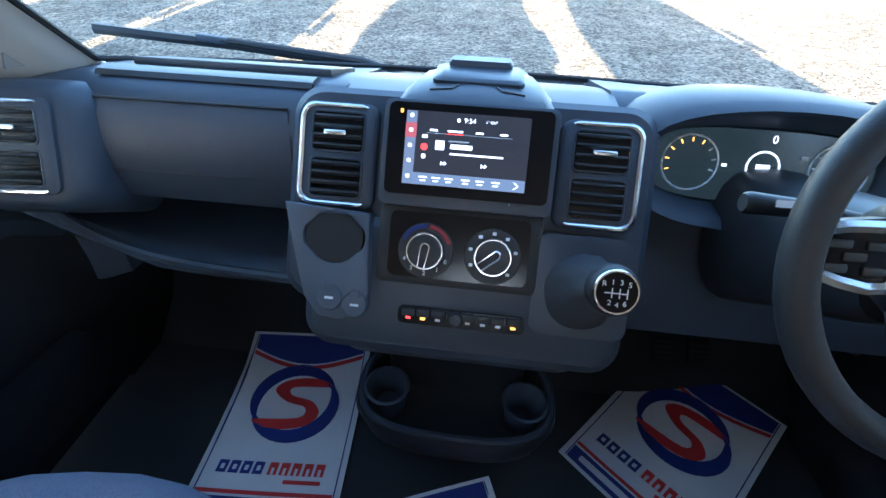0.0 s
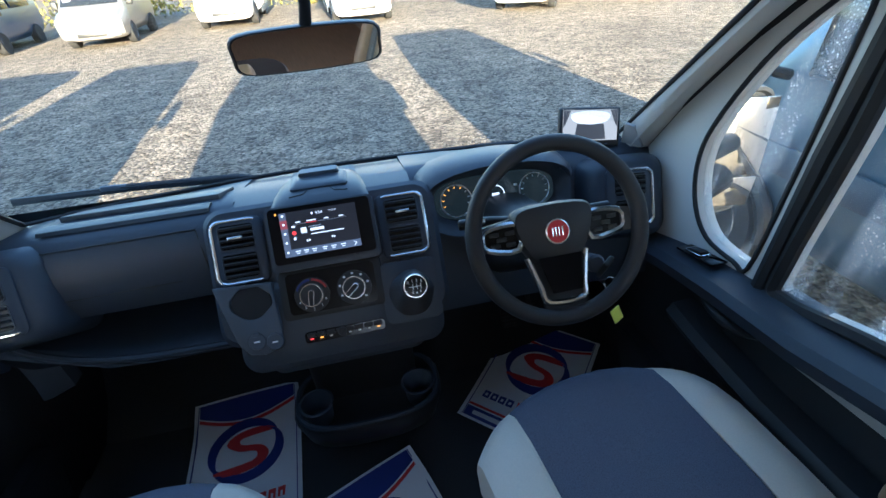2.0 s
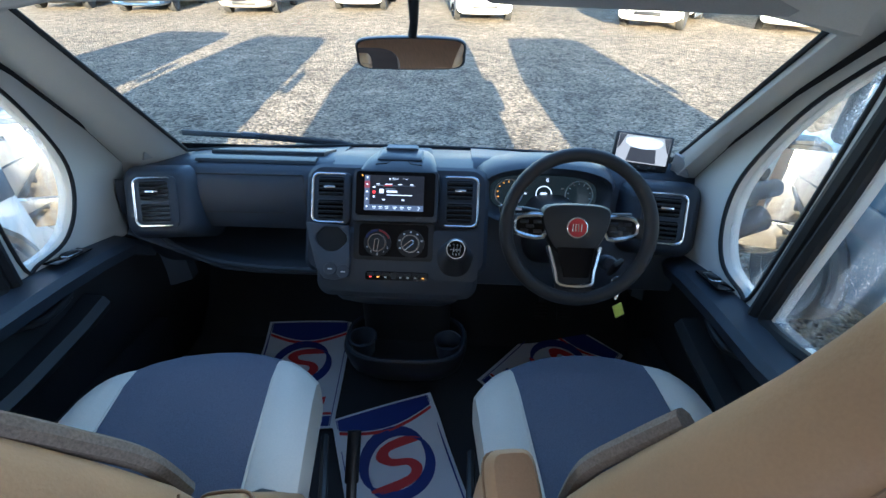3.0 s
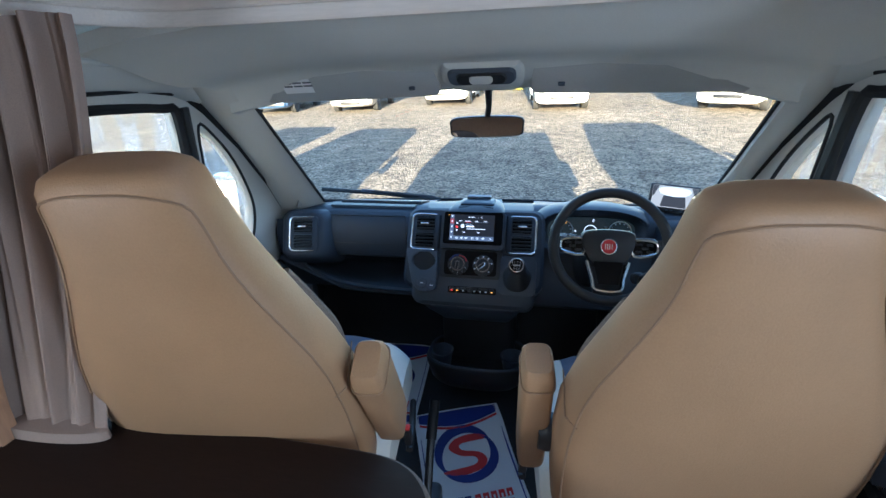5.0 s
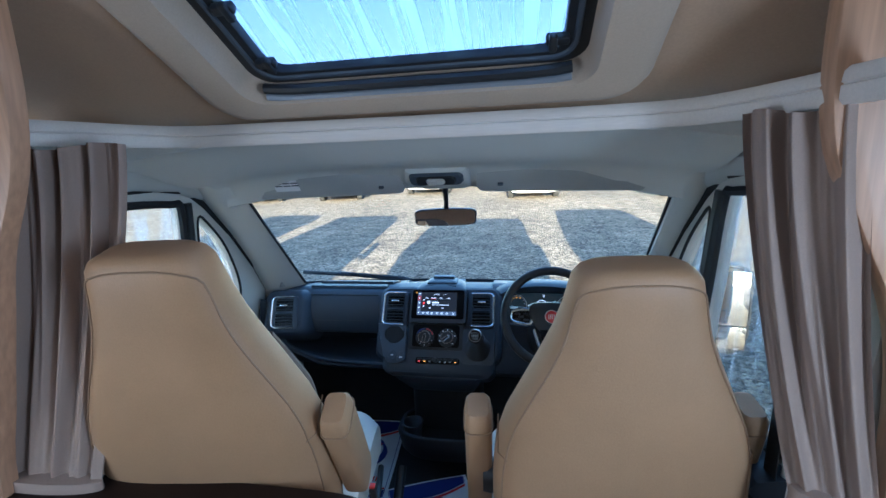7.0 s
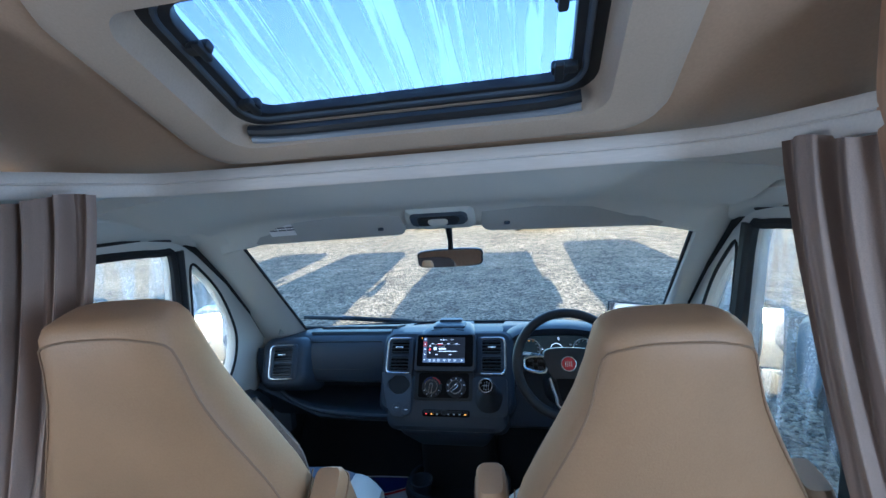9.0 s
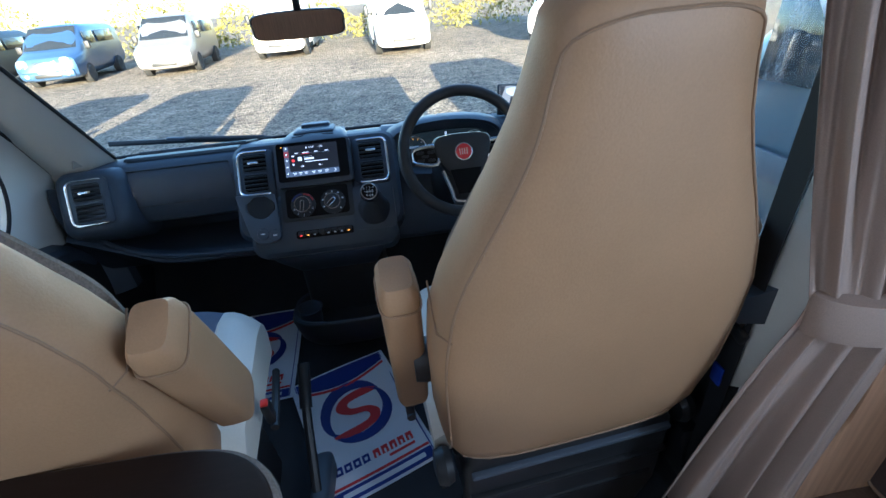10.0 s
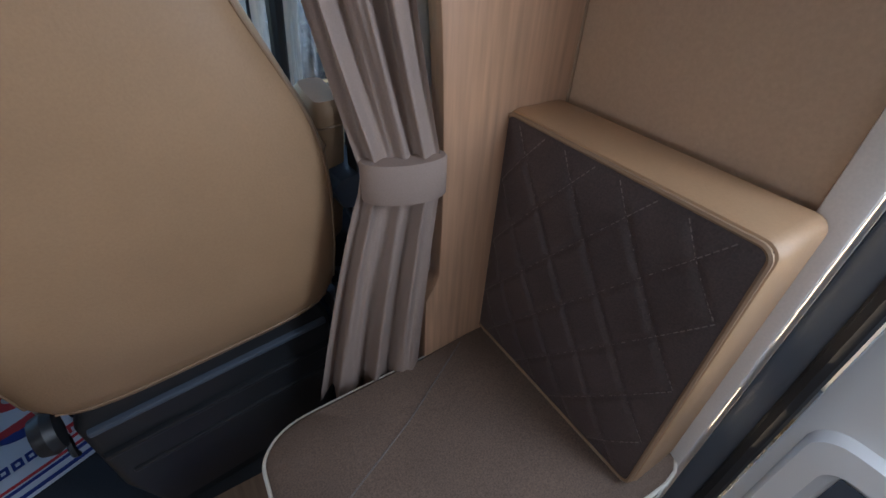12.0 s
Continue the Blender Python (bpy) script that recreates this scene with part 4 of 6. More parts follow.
part("tray_rim", tube([(x, y, 0.262) for x, y in squircle(0.47, 0.27, 28, 3.0, 0.005, 0.86)], 0.008, 6, True), DASH, tray)
part("column", rbox((0.36, 0.25, 0.45), pose(0.0, 1.02, 0.36), 0.04, 3), BLACK, dash)

# instrument cluster
CL = basis((0.485, 0.928, 0.888), (1, 0, 0), (0, 0.40, 0.9))
cl = part("cluster_face", loft([[CL @ Vector((x, y, z)) for x, y in squircle(w, h, 32, 3.2)] for w, h, z in ((0.36, 0.125, -0.02), (0.355, 0.12, 0.004))]), TEAL, dash, "lit digital instrument cluster with two round dials")
for x, rr in ((-0.118, 0.046), (0.118, 0.046), (0, 0.026)):
    part("gauge_ring", tube([CL @ Vector((x + rr * math.cos(2 * math.pi * j / 28), rr * math.sin(2 * math.pi * j / 28), 0.006)) for j in range(28)], 0.0016, 6, True), INK if x else GLOWW, cl)
for sx in (-1, 1):
    for k in range(9):
        a = radians(200 - 27 * k)
        part("gauge_mark", rbox((0.007, 0.0025, 0.0008), CL @ pose(sx * 0.118 + 0.038 * math.cos(a), 0.038 * math.sin(a), 0.006, 0, 0, math.degrees(a)), 0, 1), GLOWO if sx < 0 and k < 6 else INK, cl)
for x, y, w, h, mt in ((0, 0, 0.022, 0.010, GLOWW), (0.0, -0.046, 0.016, 0.004, INK), (0.062, 0.02, 0.010, 0.006, INK), (0.062, -0.01, 0.006, 0.006, GLOWR), (0.085, -0.034, 0.008, 0.006, GLOWR), (-0.062, 0.0, 0.008, 0.005, GLOWW), (-0.05, -0.04, 0.01, 0.004, INK)):
    part("symbol", rbox((w, h, 0.0008), CL @ pose(x, y, 0.006), 0, 1), mt, cl)
part("speed", words("0", 0.018, CL @ pose(0.01, 0.046, 0.006), 0.0004), GLOWW, cl)
rings = []
for k in range(15):
    a = math.pi * (0.02 + 0.96 * k / 14)
    cx, cz = 0.49 + 0.205 * math.cos(a), 0.902 + 0.086 * math.sin(a) ** 0.7
    rings.append([Vector((cx, 0.90, cz)), Vector((0.50 + (cx - 0.50) * 1.04, 0.895, cz + 0.008)), Vector((0.50 + (cx - 0.50) * 1.10, 0.915, cz + 0.016)), Vector((0.50 + (cx - 0.50) * 1.16, 1.0, cz + 0.010)), Vector((0.50 + (cx - 0.50) * 1.12, 1.08, cz - 0.01)), Vector((0.50 + (cx - 0.50) * 0.94, 0.99, cz - 0.012))])
part("cluster_hood", loft(rings), DASH, dash)
part("cluster_bowl", loft([[CL @ Vector((x, y, z)) for x, y in squircle(w, h, 32, 3.0, 0, dy)] for w, h, z, dy in ((0.365, 0.13, -0.004, 0), (0.40, 0.165, 0.035, -0.005), (0.43, 0.19, 0.045, -0.01))], cap=False), DASH, dash)

# ---- steering wheel ----
WH = basis((0.507, 0.590, 0.958), (1, 0, 0), (0, 0.469, 0.883))
wheel = thing("steering_wheel", (0.517, 0.585, 0.95), "black leather steering wheel with chrome trim and a red badge", "steering wheel")
bm = tube([WH @ Vector((0.186 * math.cos(2 * math.pi * j / 56), 0.186 * math.sin(2 * math.pi * j / 56), 0.042)) for j in range(56)], 0.0178, 12, True)
part("rim", bm, LEATHER_W, wheel)
part("rim_seam", join(*[tube([WH @ Vector((r_ * math.cos(radians(a)), r_ * math.sin(radians(a)), 0.042 + z_)) for r_, z_ in [(0.186 + 0.0168 * math.cos(q), 0.0168 * math.sin(q)) for q in [2 * math.pi * i / 12 for i in range(12)]]], 0.0008, 5, True) for a in (28, 152, 245, 295)]), BLACK, wheel)
hub_o = [tuple(v)[:2] for v in spline([(-0.085, 0.052, 0), (-0.04, 0.062, 0), (0.04, 0.062, 0), (0.085, 0.052, 0), (0.092, 0.02, 0), (0.075, -0.03, 0), (0.045, -0.068, 0), (0, -0.076, 0), (-0.045, -0.068, 0), (-0.075, -0.03, 0), (-0.092, 0.02, 0)], 3, True)]
part("hub", loft([[WH @ Vector((x * f, y * f, z)) for x, y in hub_o] for f, z in ((0.8, -0.05), (1.0, -0.01), (1.0, 0.012), (0.93, 0.024), (0.7, 0.030), (0.3, 0.032))]), LEATHER_W, wheel, "black padded hub")
part("badge_ring", lathe([(0.0275, 0.030), (0.0275, 0.0345), (0.0255, 0.0355), (0, 0.0355)], 28, WH), CHROME, wheel)
b = part("badge", lathe([(0.024, 0.0355), (0.024, 0.037), (0, 0.0372)], 28, WH), RED, wheel, "round red badge")
part("badge_bars", join(*[rbox((0.003, 0.020, 0.0008), WH @ pose(x, 0, 0.0376), 0, 1) for x in (-0.012, -0.005, 0.002, 0.010)]), CHROME, b)
for s in (-1, 1):
    sp = part("spoke", loft([[WH @ Vector((s * x, y, z)) for y, z in ((yc - hh, dz - 0.008), (yc + hh, dz - 0.008), (yc + hh, dz + 0.012), (yc - hh, dz + 0.012))] for x, yc, hh, dz in ((0.07, 0.005, 0.038, 0.0), (0.15, 0.004, 0.028, 0.0), (0.182, 0.0, 0.024, 0.028))]), LEATHER_W, wheel)
    o = [(0.078, 0.024), (0.12, 0.030), (0.155, 0.022), (0.163, 0.0), (0.150, -0.020), (0.085, -0.028)]
    part("spoke_trim", tube([WH @ Vector((s * v.x, v.y, 0.016)) for v in spline([(a, c, 0) for a, c in o], 3, True)], 0.0068, 6, True), CHROME, sp)
    part("button_pad", flat_shape([[(s * a, c) for a, c in o]], 0.006, WH @ pose(0, 0, 0.013)), PIANO, sp)
    for dx, dy in ((0.10, 0.012), (0.135, 0.012), (0.12, 0.0), (0.10, -0.013), (0.135, -0.012)):
        part("button", rbox((0.022, 0.009, 0.004), WH @ pose(s * dx, dy, 0.017), 0.002), BLACK, sp)
yoke = [(-0.068, -0.050), (-0.050, -0.115), (-0.038, -0.150), (0.038, -0.150), (0.050, -0.115), (0.068, -0.050)]
part("lower_spoke", loft([[WH @ Vector((x * f, y, z + dz)) for x, y, dz in ((-0.062, -0.045, 0.0), (0.062, -0.045, 0.0), (0.044, -0.182, 0.03), (-0.044, -0.182, 0.03))] for f, z in ((1, -0.008), (1, 0.006))]), LEATHER_W, wheel)
part("lower_trim", tube([WH @ Vector((v.x, v.y, 0.012 + 0.22 * max(0.0, -0.06 - v.y))) for v in spline([(a, c, 0) for a, c in yoke], 4)], 0.0075, 8), CHROME, wheel, "chrome V-shaped lower trim")
# Solid black plate stands in for the dark seen through the open V.
part("lower_opening", flat_shape([[(-0.048, -0.060), (0.048, -0.060), (0.032, -0.138), (-0.032, -0.138)]], 0.004, WH @ pose(0, 0.006, 0.018, -12, 0, 0)), PIANO, wheel)
part("column_shroud", loft([[WH @ Vector((x, y, z)) for x, y in squircle(w, h, 20, 3, 0, -0.02)] for w, h, z in ((0.11, 0.12, -0.05), (0.14, 0.15, -0.10), (0.16, 0.20, -0.25), (0.18, 0.24, -0.34))]), BLACK, wheel)
st = part("stalk", tube([WH @ Vector(q) for q in ((-0.05, 0.03, -0.07), (-0.12, 0.04, -0.065), (-0.19, 0.042, -0.05), (-0.195, 0.042, -0.05))], [0.010, 0.011, 0.013, 0.010], 10), BLACK, wheel)
part("stalk", tube([WH @ Vector(q) for q in ((0.05, 0.03, -0.07), (0.12, 0.03, -0.065), (0.17, 0.03, -0.055))], [0.010, 0.011, 0.012], 10), BLACK, wheel)
part("symbols", rbox((0.03, 0.008, 0.001), WH @ pose(-0.15, 0.044, -0.041), 0, 1), INK, st)

keys = thing("car_keys", (0.66, 0.60, 0.78), "keys with black fob and yellow tag in the ignition", "keys")
kx = WH @ pose(0.115, -0.10, -0.04)
part("barrel", lathe([(0.022, -0.04), (0.022, 0.0), (0.016, 0.006), (0, 0.006)], 18, kx), GREYP, keys)
part("fob", rbox((0.035, 0.06, 0.014), kx @ pose(0.005, -0.005, 0.03, 60, 20, 30), 0.006, 3), BLACK, keys)
part("ring", tube([kx @ Vector((0.012 + 0.014 * math.cos(a), -0.045 + 0.014 * math.sin(a), 0.03)) for a in [2 * math.pi * j / 16 for j in range(16)]], 0.0012, 5, True), CHROME, keys)
part("key_blade", rbox((0.008, 0.05, 0.002), kx @ pose(0.02, -0.07, 0.028, 0, 0, -20), 0.0006, 1), CHROME, keys)
part("tag", rbox((0.028, 0.038, 0.004), kx @ pose(0.025, -0.125, 0.02, 15, 10, 25), 0.0015), YELLOW, keys)

# ---- reversing monitor ----
MO = basis((0.818, 1.035, 1.008), (1, -0.10, -0.08), (0, 0.35, 0.93))
mon = thing("reversing_monitor", (0.82, 1.04, 0.95), "small black reversing monitor on a stand, showing a white bumper", "monitor")
part("case", rbox((0.192, 0.118, 0.022), MO, 0.006, 3), BLACK, mon)
dsp = part("display", flat_shape([rrect(0.172, 0.090, 0.002, 2, 0, 0.006)], 0.001, MO @ pose(0, 0, 0.0118)), VIEWG, mon)
part("shown_bumper", flat_shape([[tuple(v)[:2] for v in spline([(-0.058, 0.040, 0), (0, 0.048, 0), (0.058, 0.040, 0), (0.052, 0.018, 0), (0.0, 0.008, 0), (-0.052, 0.018, 0)], 4, True)]], 0.0006, MO @ pose(0, 0, 0.0126)), VIEWW, dsp)
part("shown_shadow", flat_shape([[(-0.042, 0.010), (0.042, 0.010), (0.050, -0.036), (-0.050, -0.036)]], 0.0006, MO @ pose(0, 0, 0.0124)), VIEWD, dsp)
for s in (-1, 1):
    part("shown_corner", flat_shape([[(s * 0.085, 0.050), (s * 0.062, 0.050), (s * 0.078, 0.01), (s * 0.085, 0.0)]], 0.0006, MO @ pose(0, 0, 0.0125)), VIEWD, dsp)
for k in range(5):
    part("button", rbox((0.010, 0.004, 0.003), MO @ pose(-0.02 + 0.018 * k, -0.0505, 0.0115), 0.001, 1), GREYP, mon)
part("stand", join(tube([MO @ Vector((0, -0.055, -0.005)), (0.83, 1.04, 0.965)], 0.008, 8), lathe([(0.04, 0.0), (0.036, 0.012), (0.012, 0.018), (0, 0.018)], 20, pose(0.83, 1.04, 0.957))), BLACK, mon)

# ---- mirror, console, visors ----
mir = thing("rear_view_mirror", (0.07, 0.72, 1.357), "black-rimmed interior mirror hanging from the overhead console", "mirror")
MI = basis((0.068, 0.72, 1.357), (1, 0.10, 0), (0, -0.08, 1))
o = [tuple(v)[:2] for v in spline([(-0.132, 0.0, 0), (-0.126, 0.030, 0), (-0.06, 0.038, 0), (0.06, 0.038, 0), (0.126, 0.030, 0), (0.132, 0, 0), (0.122, -0.030, 0), (0.05, -0.036, 0), (-0.05, -0.036, 0), (-0.122, -0.030, 0)], 4, True)]
part("housing", loft([[MI @ Vector((x * f, y * f, z)) for x, y in o] for f, z in ((0.5, -0.04), (0.85, -0.03), (1.0, -0.008), (1.0, 0.008), (0.97, 0.012))]), BLACK, mir)
part("mirror_glass", flat_shape([[(x * 0.95, y * 0.92) for x, y in o]], 0.002, MI @ pose(0, 0, 0.0125)), MIRROR, mir)
part("stem", tube([MI @ Vector((0.0, 0.01, -0.03)), (0.08, 0.68, 1.43), (0.085, 0.63, 1.495)], [0.012, 0.010, 0.014], 10), BLACK, mir)
con = thing("overhead_console", (0.085, 0.52, 1.55), "grey overhead console with a courtesy light", "console")
part("body", loft([[Vector((0.085 + x, y, z)) for x, z in rrect(w, h, 0.02, 4, 0, zz)] for y, w, h, zz in ((0.64, 0.19, 0.06, 1.515), (0.56, 0.235, 0.075, 1.535), (0.47, 0.245, 0.075, 1.555), (0.43, 0.22, 0.05, 1.585))]), LINING, con)
CM = basis((0.085, 0.447, 1.535), (1, 0, 0), (0, -0.69, 0.73))
part("lamp_bezel", loft([[CM @ Vector((x, y, z)) for x, y in rrect(w, h, 0.02, 5)] for w, h, z in ((0.20, 0.058, -0.004), (0.19, 0.050, 0.006))]), GREYP, con)
part("lamp_bezel_2", loft([[CM @ Vector((x, y, z)) for x, y in rrect(w, h, 0.018, 5)] for w, h, z in ((0.15, 0.042, 0.005), (0.14, 0.036, 0.012))]), BLACK, con)
part("lens", loft([[CM @ Vector((x, y, z)) for x, y in rrect(w, h, 0.012, 5)] for w, h, z in ((0.07, 0.030, 0.011), (0.064, 0.025, 0.017))]), LINING, con)
for s, x0, x1 in ((-1, -0.68, -0.055), (1, 0.225, 0.86)):
    vz = thing("sun_visor", ((x0 + x1) / 2, 0.5, 1.55), "grey fabric sun visor folded up against the roof lining", "sun visor", "sun visors")
    VM = basis(((x0 + x1) / 2, 0.505, 1.528), (1, 0, -0.02 * s), (0, -0.62, 0.78))
    w = x1 - x0
    part("pad", loft([[VM @ Vector((x, y, z)) for x, y in rrect(w * f, 0.125 * f2, 0.03, 5)] for f, f2, z in ((0.98, 0.9, -0.008), (1, 1, -0.003), (1, 1, 0.008), (0.98, 0.92, 0.014))]), VISOR, vz)
    if s < 0:
        part("warning_label", rbox((0.105, 0.055, 0.001), VM @ pose(-0.16, 0.01, 0.0145), 0), PAPER, vz, "white warning label")
        part("label_print", join(*[rbox((0.03, 0.006, 0.0006), VM @ pose(-0.19 + 0.035 * (k % 3), 0.024 - 0.013 * (k // 3), 0.0153), 0) for k in range(6)]), GREYP, vz)
    part("clip", rbox((0.02, 0.012, 0.012), VM @ pose(-s * w * 0.36, -0.02, 0.015), 0.003), GREYP, vz)

# ---- wipers ----
for k, (a, b_) in enumerate((((-0.86, 1.16, 0.985), (-0.30, 1.30, 0.905)), ((0.05, 1.36, 0.872), (0.66, 1.29, 0.885)))):
    wp = thing("wiper", a, "black wiper arm resting at the foot of the windscreen", "wiper", "wipers")
    pa, pb = Vector(a), Vector(b_)
    part("blade", tube([pa, pa.lerp(pb, 0.5) + Vector((0, 0.01, 0.002)), pb], 0.009, 6, flat=1.3), BLACK, wp)
    part("arm", tube([pa.lerp(pb, 0.45) + Vector((0, 0, 0.012)), pb + Vector((0, 0.0, 0.008)), pb + Vector((0.08, 0.03, -0.03))], [0.008, 0.010, 0.014], 8), BLACK, wp)
    part("clip", rbox((0.07, 0.016, 0.014), basis(pa.lerp(pb, 0.42) + Vector((0, 0, 0.012)), pb - pa, (0, 0, 1)), 0.004), GREYP, wp)


# ---- cab seats ----
def cab_seat(place, turn, lean, L, arm, arm_tilt, label):
    """A swivel cab seat facing +y; its backrest's foot lies at y = -0.31 of the seat; arm: y and z of the armrests' pivots."""
    lift = place[2]
    seat = thing("cab_seat", (place[0], place[1], 0.0), label, "seat", "cab seats")
    M = pose(*place, 0, 0, turn)

    def P(x, y, z):
        return M @ Vector((x, y, z))

    # cushion: grey middle with cream sides
    def cushion_ring(x0, x1, bulge):
        rings = []
        for t in (0, 0.12, 0.3, 0.5, 0.7, 0.88, 1):
            x = x0 + (x1 - x0) * t
            e = abs(x) / 0.30
            fr = 0.36 - 0.115 * e ** 2.6
            top = 0.525 - 0.02 * e ** 3 + bulge * math.sin(math.pi * t)
            rings.append([P(x, -0.21, 0.40), P(x, -0.22, top - 0.05), P(x, -0.17, top - 0.012), P(x, 0.0, top), P(x, fr - 0.10, top + 0.004), P(x, fr - 0.035, top - 0.008), P(x, fr - 0.006, top - 0.035),
                          P(x, fr, top - 0.075), P(x, fr - 0.02, top - 0.13), P(x, fr - 0.10, 0.385)])
        return loft(rings)

    part("cushion", cushion_ring(-0.185, 0.185, 0.006), WEAVE, seat, "grey woven seat cushion")
    for s in (-1, 1):
        a, b = s * 0.187, s * 0.298
        part("cushion_side", cushion_ring(min(a, b), max(a, b), 0.012), CREAM, seat, "cream leather cushion side")
        part("cushion_piping", tube([P(s * 0.187, y, z) for y, z in ((-0.16, 0.512), (0.0, 0.524), (0.22, 0.524), (0.285, 0.510), (0.312, 0.48), (0.319, 0.44))], 0.003, 5), CREAM, seat)
    # backrest
    A = M @ pose(0, -0.31, 0.448, lean, 0, 0)
    prof = ((0.0, 0.235, 0.10), (0.03, 0.262, 0.145), (0.10, 0.282, 0.18), (0.22, 0.292, 0.19), (0.36, 0.292, 0.19), (0.47, 0.284, 0.185), (0.56, 0.260, 0.175), (0.65, 0.224, 0.165), (0.74, 0.188, 0.150),
            (0.82, 0.158, 0.138), (0.89, 0.139, 0.132), (0.935, 0.130, 0.130), (0.965, 0.124, 0.124), (0.985, 0.112, 0.112), (0.996, 0.092, 0.094), (1.0, 0.065, 0.07))
    rings = []
    for z, hw, d in prof:
        rings.append([A @ Vector((x, y - 0.02, z * L)) for x, y in squircle(2 * hw, d, 28, 3.6, 0, 0.09)])
    part("backrest", loft(rings), BEIGE, seat, "tan leather backrest with an integral headrest")
    # piping round the rear panel
    o = [(0.27, 0.06), (0.275, 0.22), (0.275, 0.36), (0.266, 0.47), (0.246, 0.56), (0.211, 0.65), (0.173, 0.74), (0.145, 0.82), (0.130, 0.895), (0.115, 0.945), (0.065, 0.968), (0.0, 0.972)]
    pts = [(x, z) for x, z in o] + [(-x, z) for x, z in o[-2::-1]]

    def rear(x, z):
        zz = [q[0] for q in prof]
        d = float(np.interp(z, zz, [q[2] for q in prof]))
        hw = float(np.interp(z, zz, [q[1] for q in prof]))
        f = max(0.0, 1 - (abs(x) / hw) ** 3.6) ** (1 / 3.6)
        return A @ Vector((x, 0.07 - d / 2 * f - 0.001, z * L))

    part("piping", tube([rear(v.x, v.y) for v in spline([(x, z, 0) for x, z in pts], 3)], 0.0024, 6), PIPING, seat)
    part("piping", tube([rear(x, 0.045 + 0.006 * math.cos(6 * x)) for x in [-0.25 + 0.05 * k for k in range(11)]], 0.003, 6), PIPING, seat)
    # knitted front panel edge and front padding
    part("front_panel", loft([[A @ Vector((x, 0.138 + (0.012 if abs(x) < 0.17 else 0), z * L)) for x in (-0.20, -0.17, 0, 0.17, 0.20)] + [A @ Vector((0.20, 0.10, z * L)), A @ Vector((-0.20, 0.10, z * L))] for z in (0.06, 0.3, 0.55)]), WEAVE, seat)
    for s in (-1, 1):
        part("knit_band", tube(spline([A @ Vector((s * x, y, z * L)) for x, y, z in ((0.235, 0.155, 0.40), (0.228, 0.158, 0.52), (0.196, 0.150, 0.62), (0.165, 0.142, 0.70))]), 0.013, 8), KNIT, seat, "ribbed brown knit edging")
        side = [rear(s * 0.262, 0.47)] + [A @ Vector((s * (0.2815 - k * 0.002), 0.03 + 0.03 * k, (0.475 + 0.012 * k) * L)) for k in range(4)]
        part("side_seam", tube(side, 0.0018, 5), PIPING, seat)
    # armrests, folded up; the passenger seat has one on its aisle side
    for s in ((-1, 1) if place[0] > 0 else (1,)):
        x = s * 0.325
        B = M @ pose(x, arm[0], arm[1], arm_tilt, 0, 0)
        prof2 = ((-0.05, 0.05, 0.07), (-0.035, 0.062, 0.095), (-0.01, 0.068, 0.112), (0.15, 0.070, 0.115), (0.28, 0.070, 0.11), (0.315, 0.066, 0.10), (0.33, 0.052, 0.08))
        rest = part("armrest", loft([[B @ Vector((px, py, z)) for px, py in squircle(w, d, 20, 4.5)] for z, w, d in prof2]), BEIGE, seat, "tan leather armrest folded up")
        part("armrest_seam", tube([B @ Vector((px, py, 0.285)) for px, py in squircle(0.0715, 0.1125, 24, 4.5)], 0.0022, 6, True), PIPING, rest)
        part("hinge", lathe([(0.04, -0.02), (0.045, 0.0), (0.04, 0.02), (0, 0.02)], 20, M @ pose(s * 0.297, -0.22, 0.70, 0, 90, 0)), BLACK, seat)
    # base
    part("base", loft([[P(x, y, z) for x, y in rrect(w, d, 0.03, 4, 0, 0.0)] for z, w, d in ((0.006 - lift, 0.42, 0.44), (0.20 - lift, 0.40, 0.42), (0.24, 0.46, 0.46), (0.36, 0.50, 0.50), (0.41, 0.52, 0.50))]), BLACK, seat)
    part("swivel_plate", rbox((0.46, 0.46, 0.03), M @ pose(0, 0, 0.30), 0.01), GREYP, seat)
    part("rear_cover", loft([[P(x, y, z) for x, y in rrect(w, 0.06, 0.02, 4, 0, yy)] for z, w, yy in ((0.08 - lift, 0.44, -0.22), (0.28 - lift, 0.50, -0.255), (0.42, 0.50, -0.265), (0.46, 0.46, -0.26))]), BLACK, seat)
    for z, w in ((0.415, 0.47), (0.33, 0.48), (0.24, 0.44)):
        part("cover_rib", rbox((w, 0.022, 0.014), M @ pose(0, -0.297 + 0.12 * max(0, 0.36 - z), z), 0.005), GREYP if z > 0.4 else BLACK, seat)
    for s in (-1, 1):
        part("recliner", lathe([(0.035, -0.015), (0.042, 0.0), (0.036, 0.02), (0.012, 0.024), (0, 0.024)], 18, M @ pose(s * 0.285, -0.26, 0.42, 0, s * 90, 0)), BLACK, seat)
        part("spring", tube([P(s * 0.29, -0.22 + 0.012 * math.cos(k * 1.2), 0.30 - 0.012 * k + 0.1) for k in range(10)], 0.007, 6), BLACK, seat)
    s = 1 if place[0] < 0 else -1
    part("buckle", rbox((0.022, 0.03, 0.07), M @ pose(s * 0.335, -0.10, 0.46, 10, 0, 0), 0.006), BLACK, seat)
    part("buckle_button", rbox((0.018, 0.02, 0.008), M @ pose(s * 0.335, -0.107, 0.497, 10, 0, 0), 0.003), REDP, seat)
    part("lever", tube(spline([P(s * 0.31, 0.15, 0.36), P(s * 0.33, 0.0, 0.40), P(s * 0.335, -0.10, 0.40)]), 0.011, 8), BLACK, seat)
    return seat


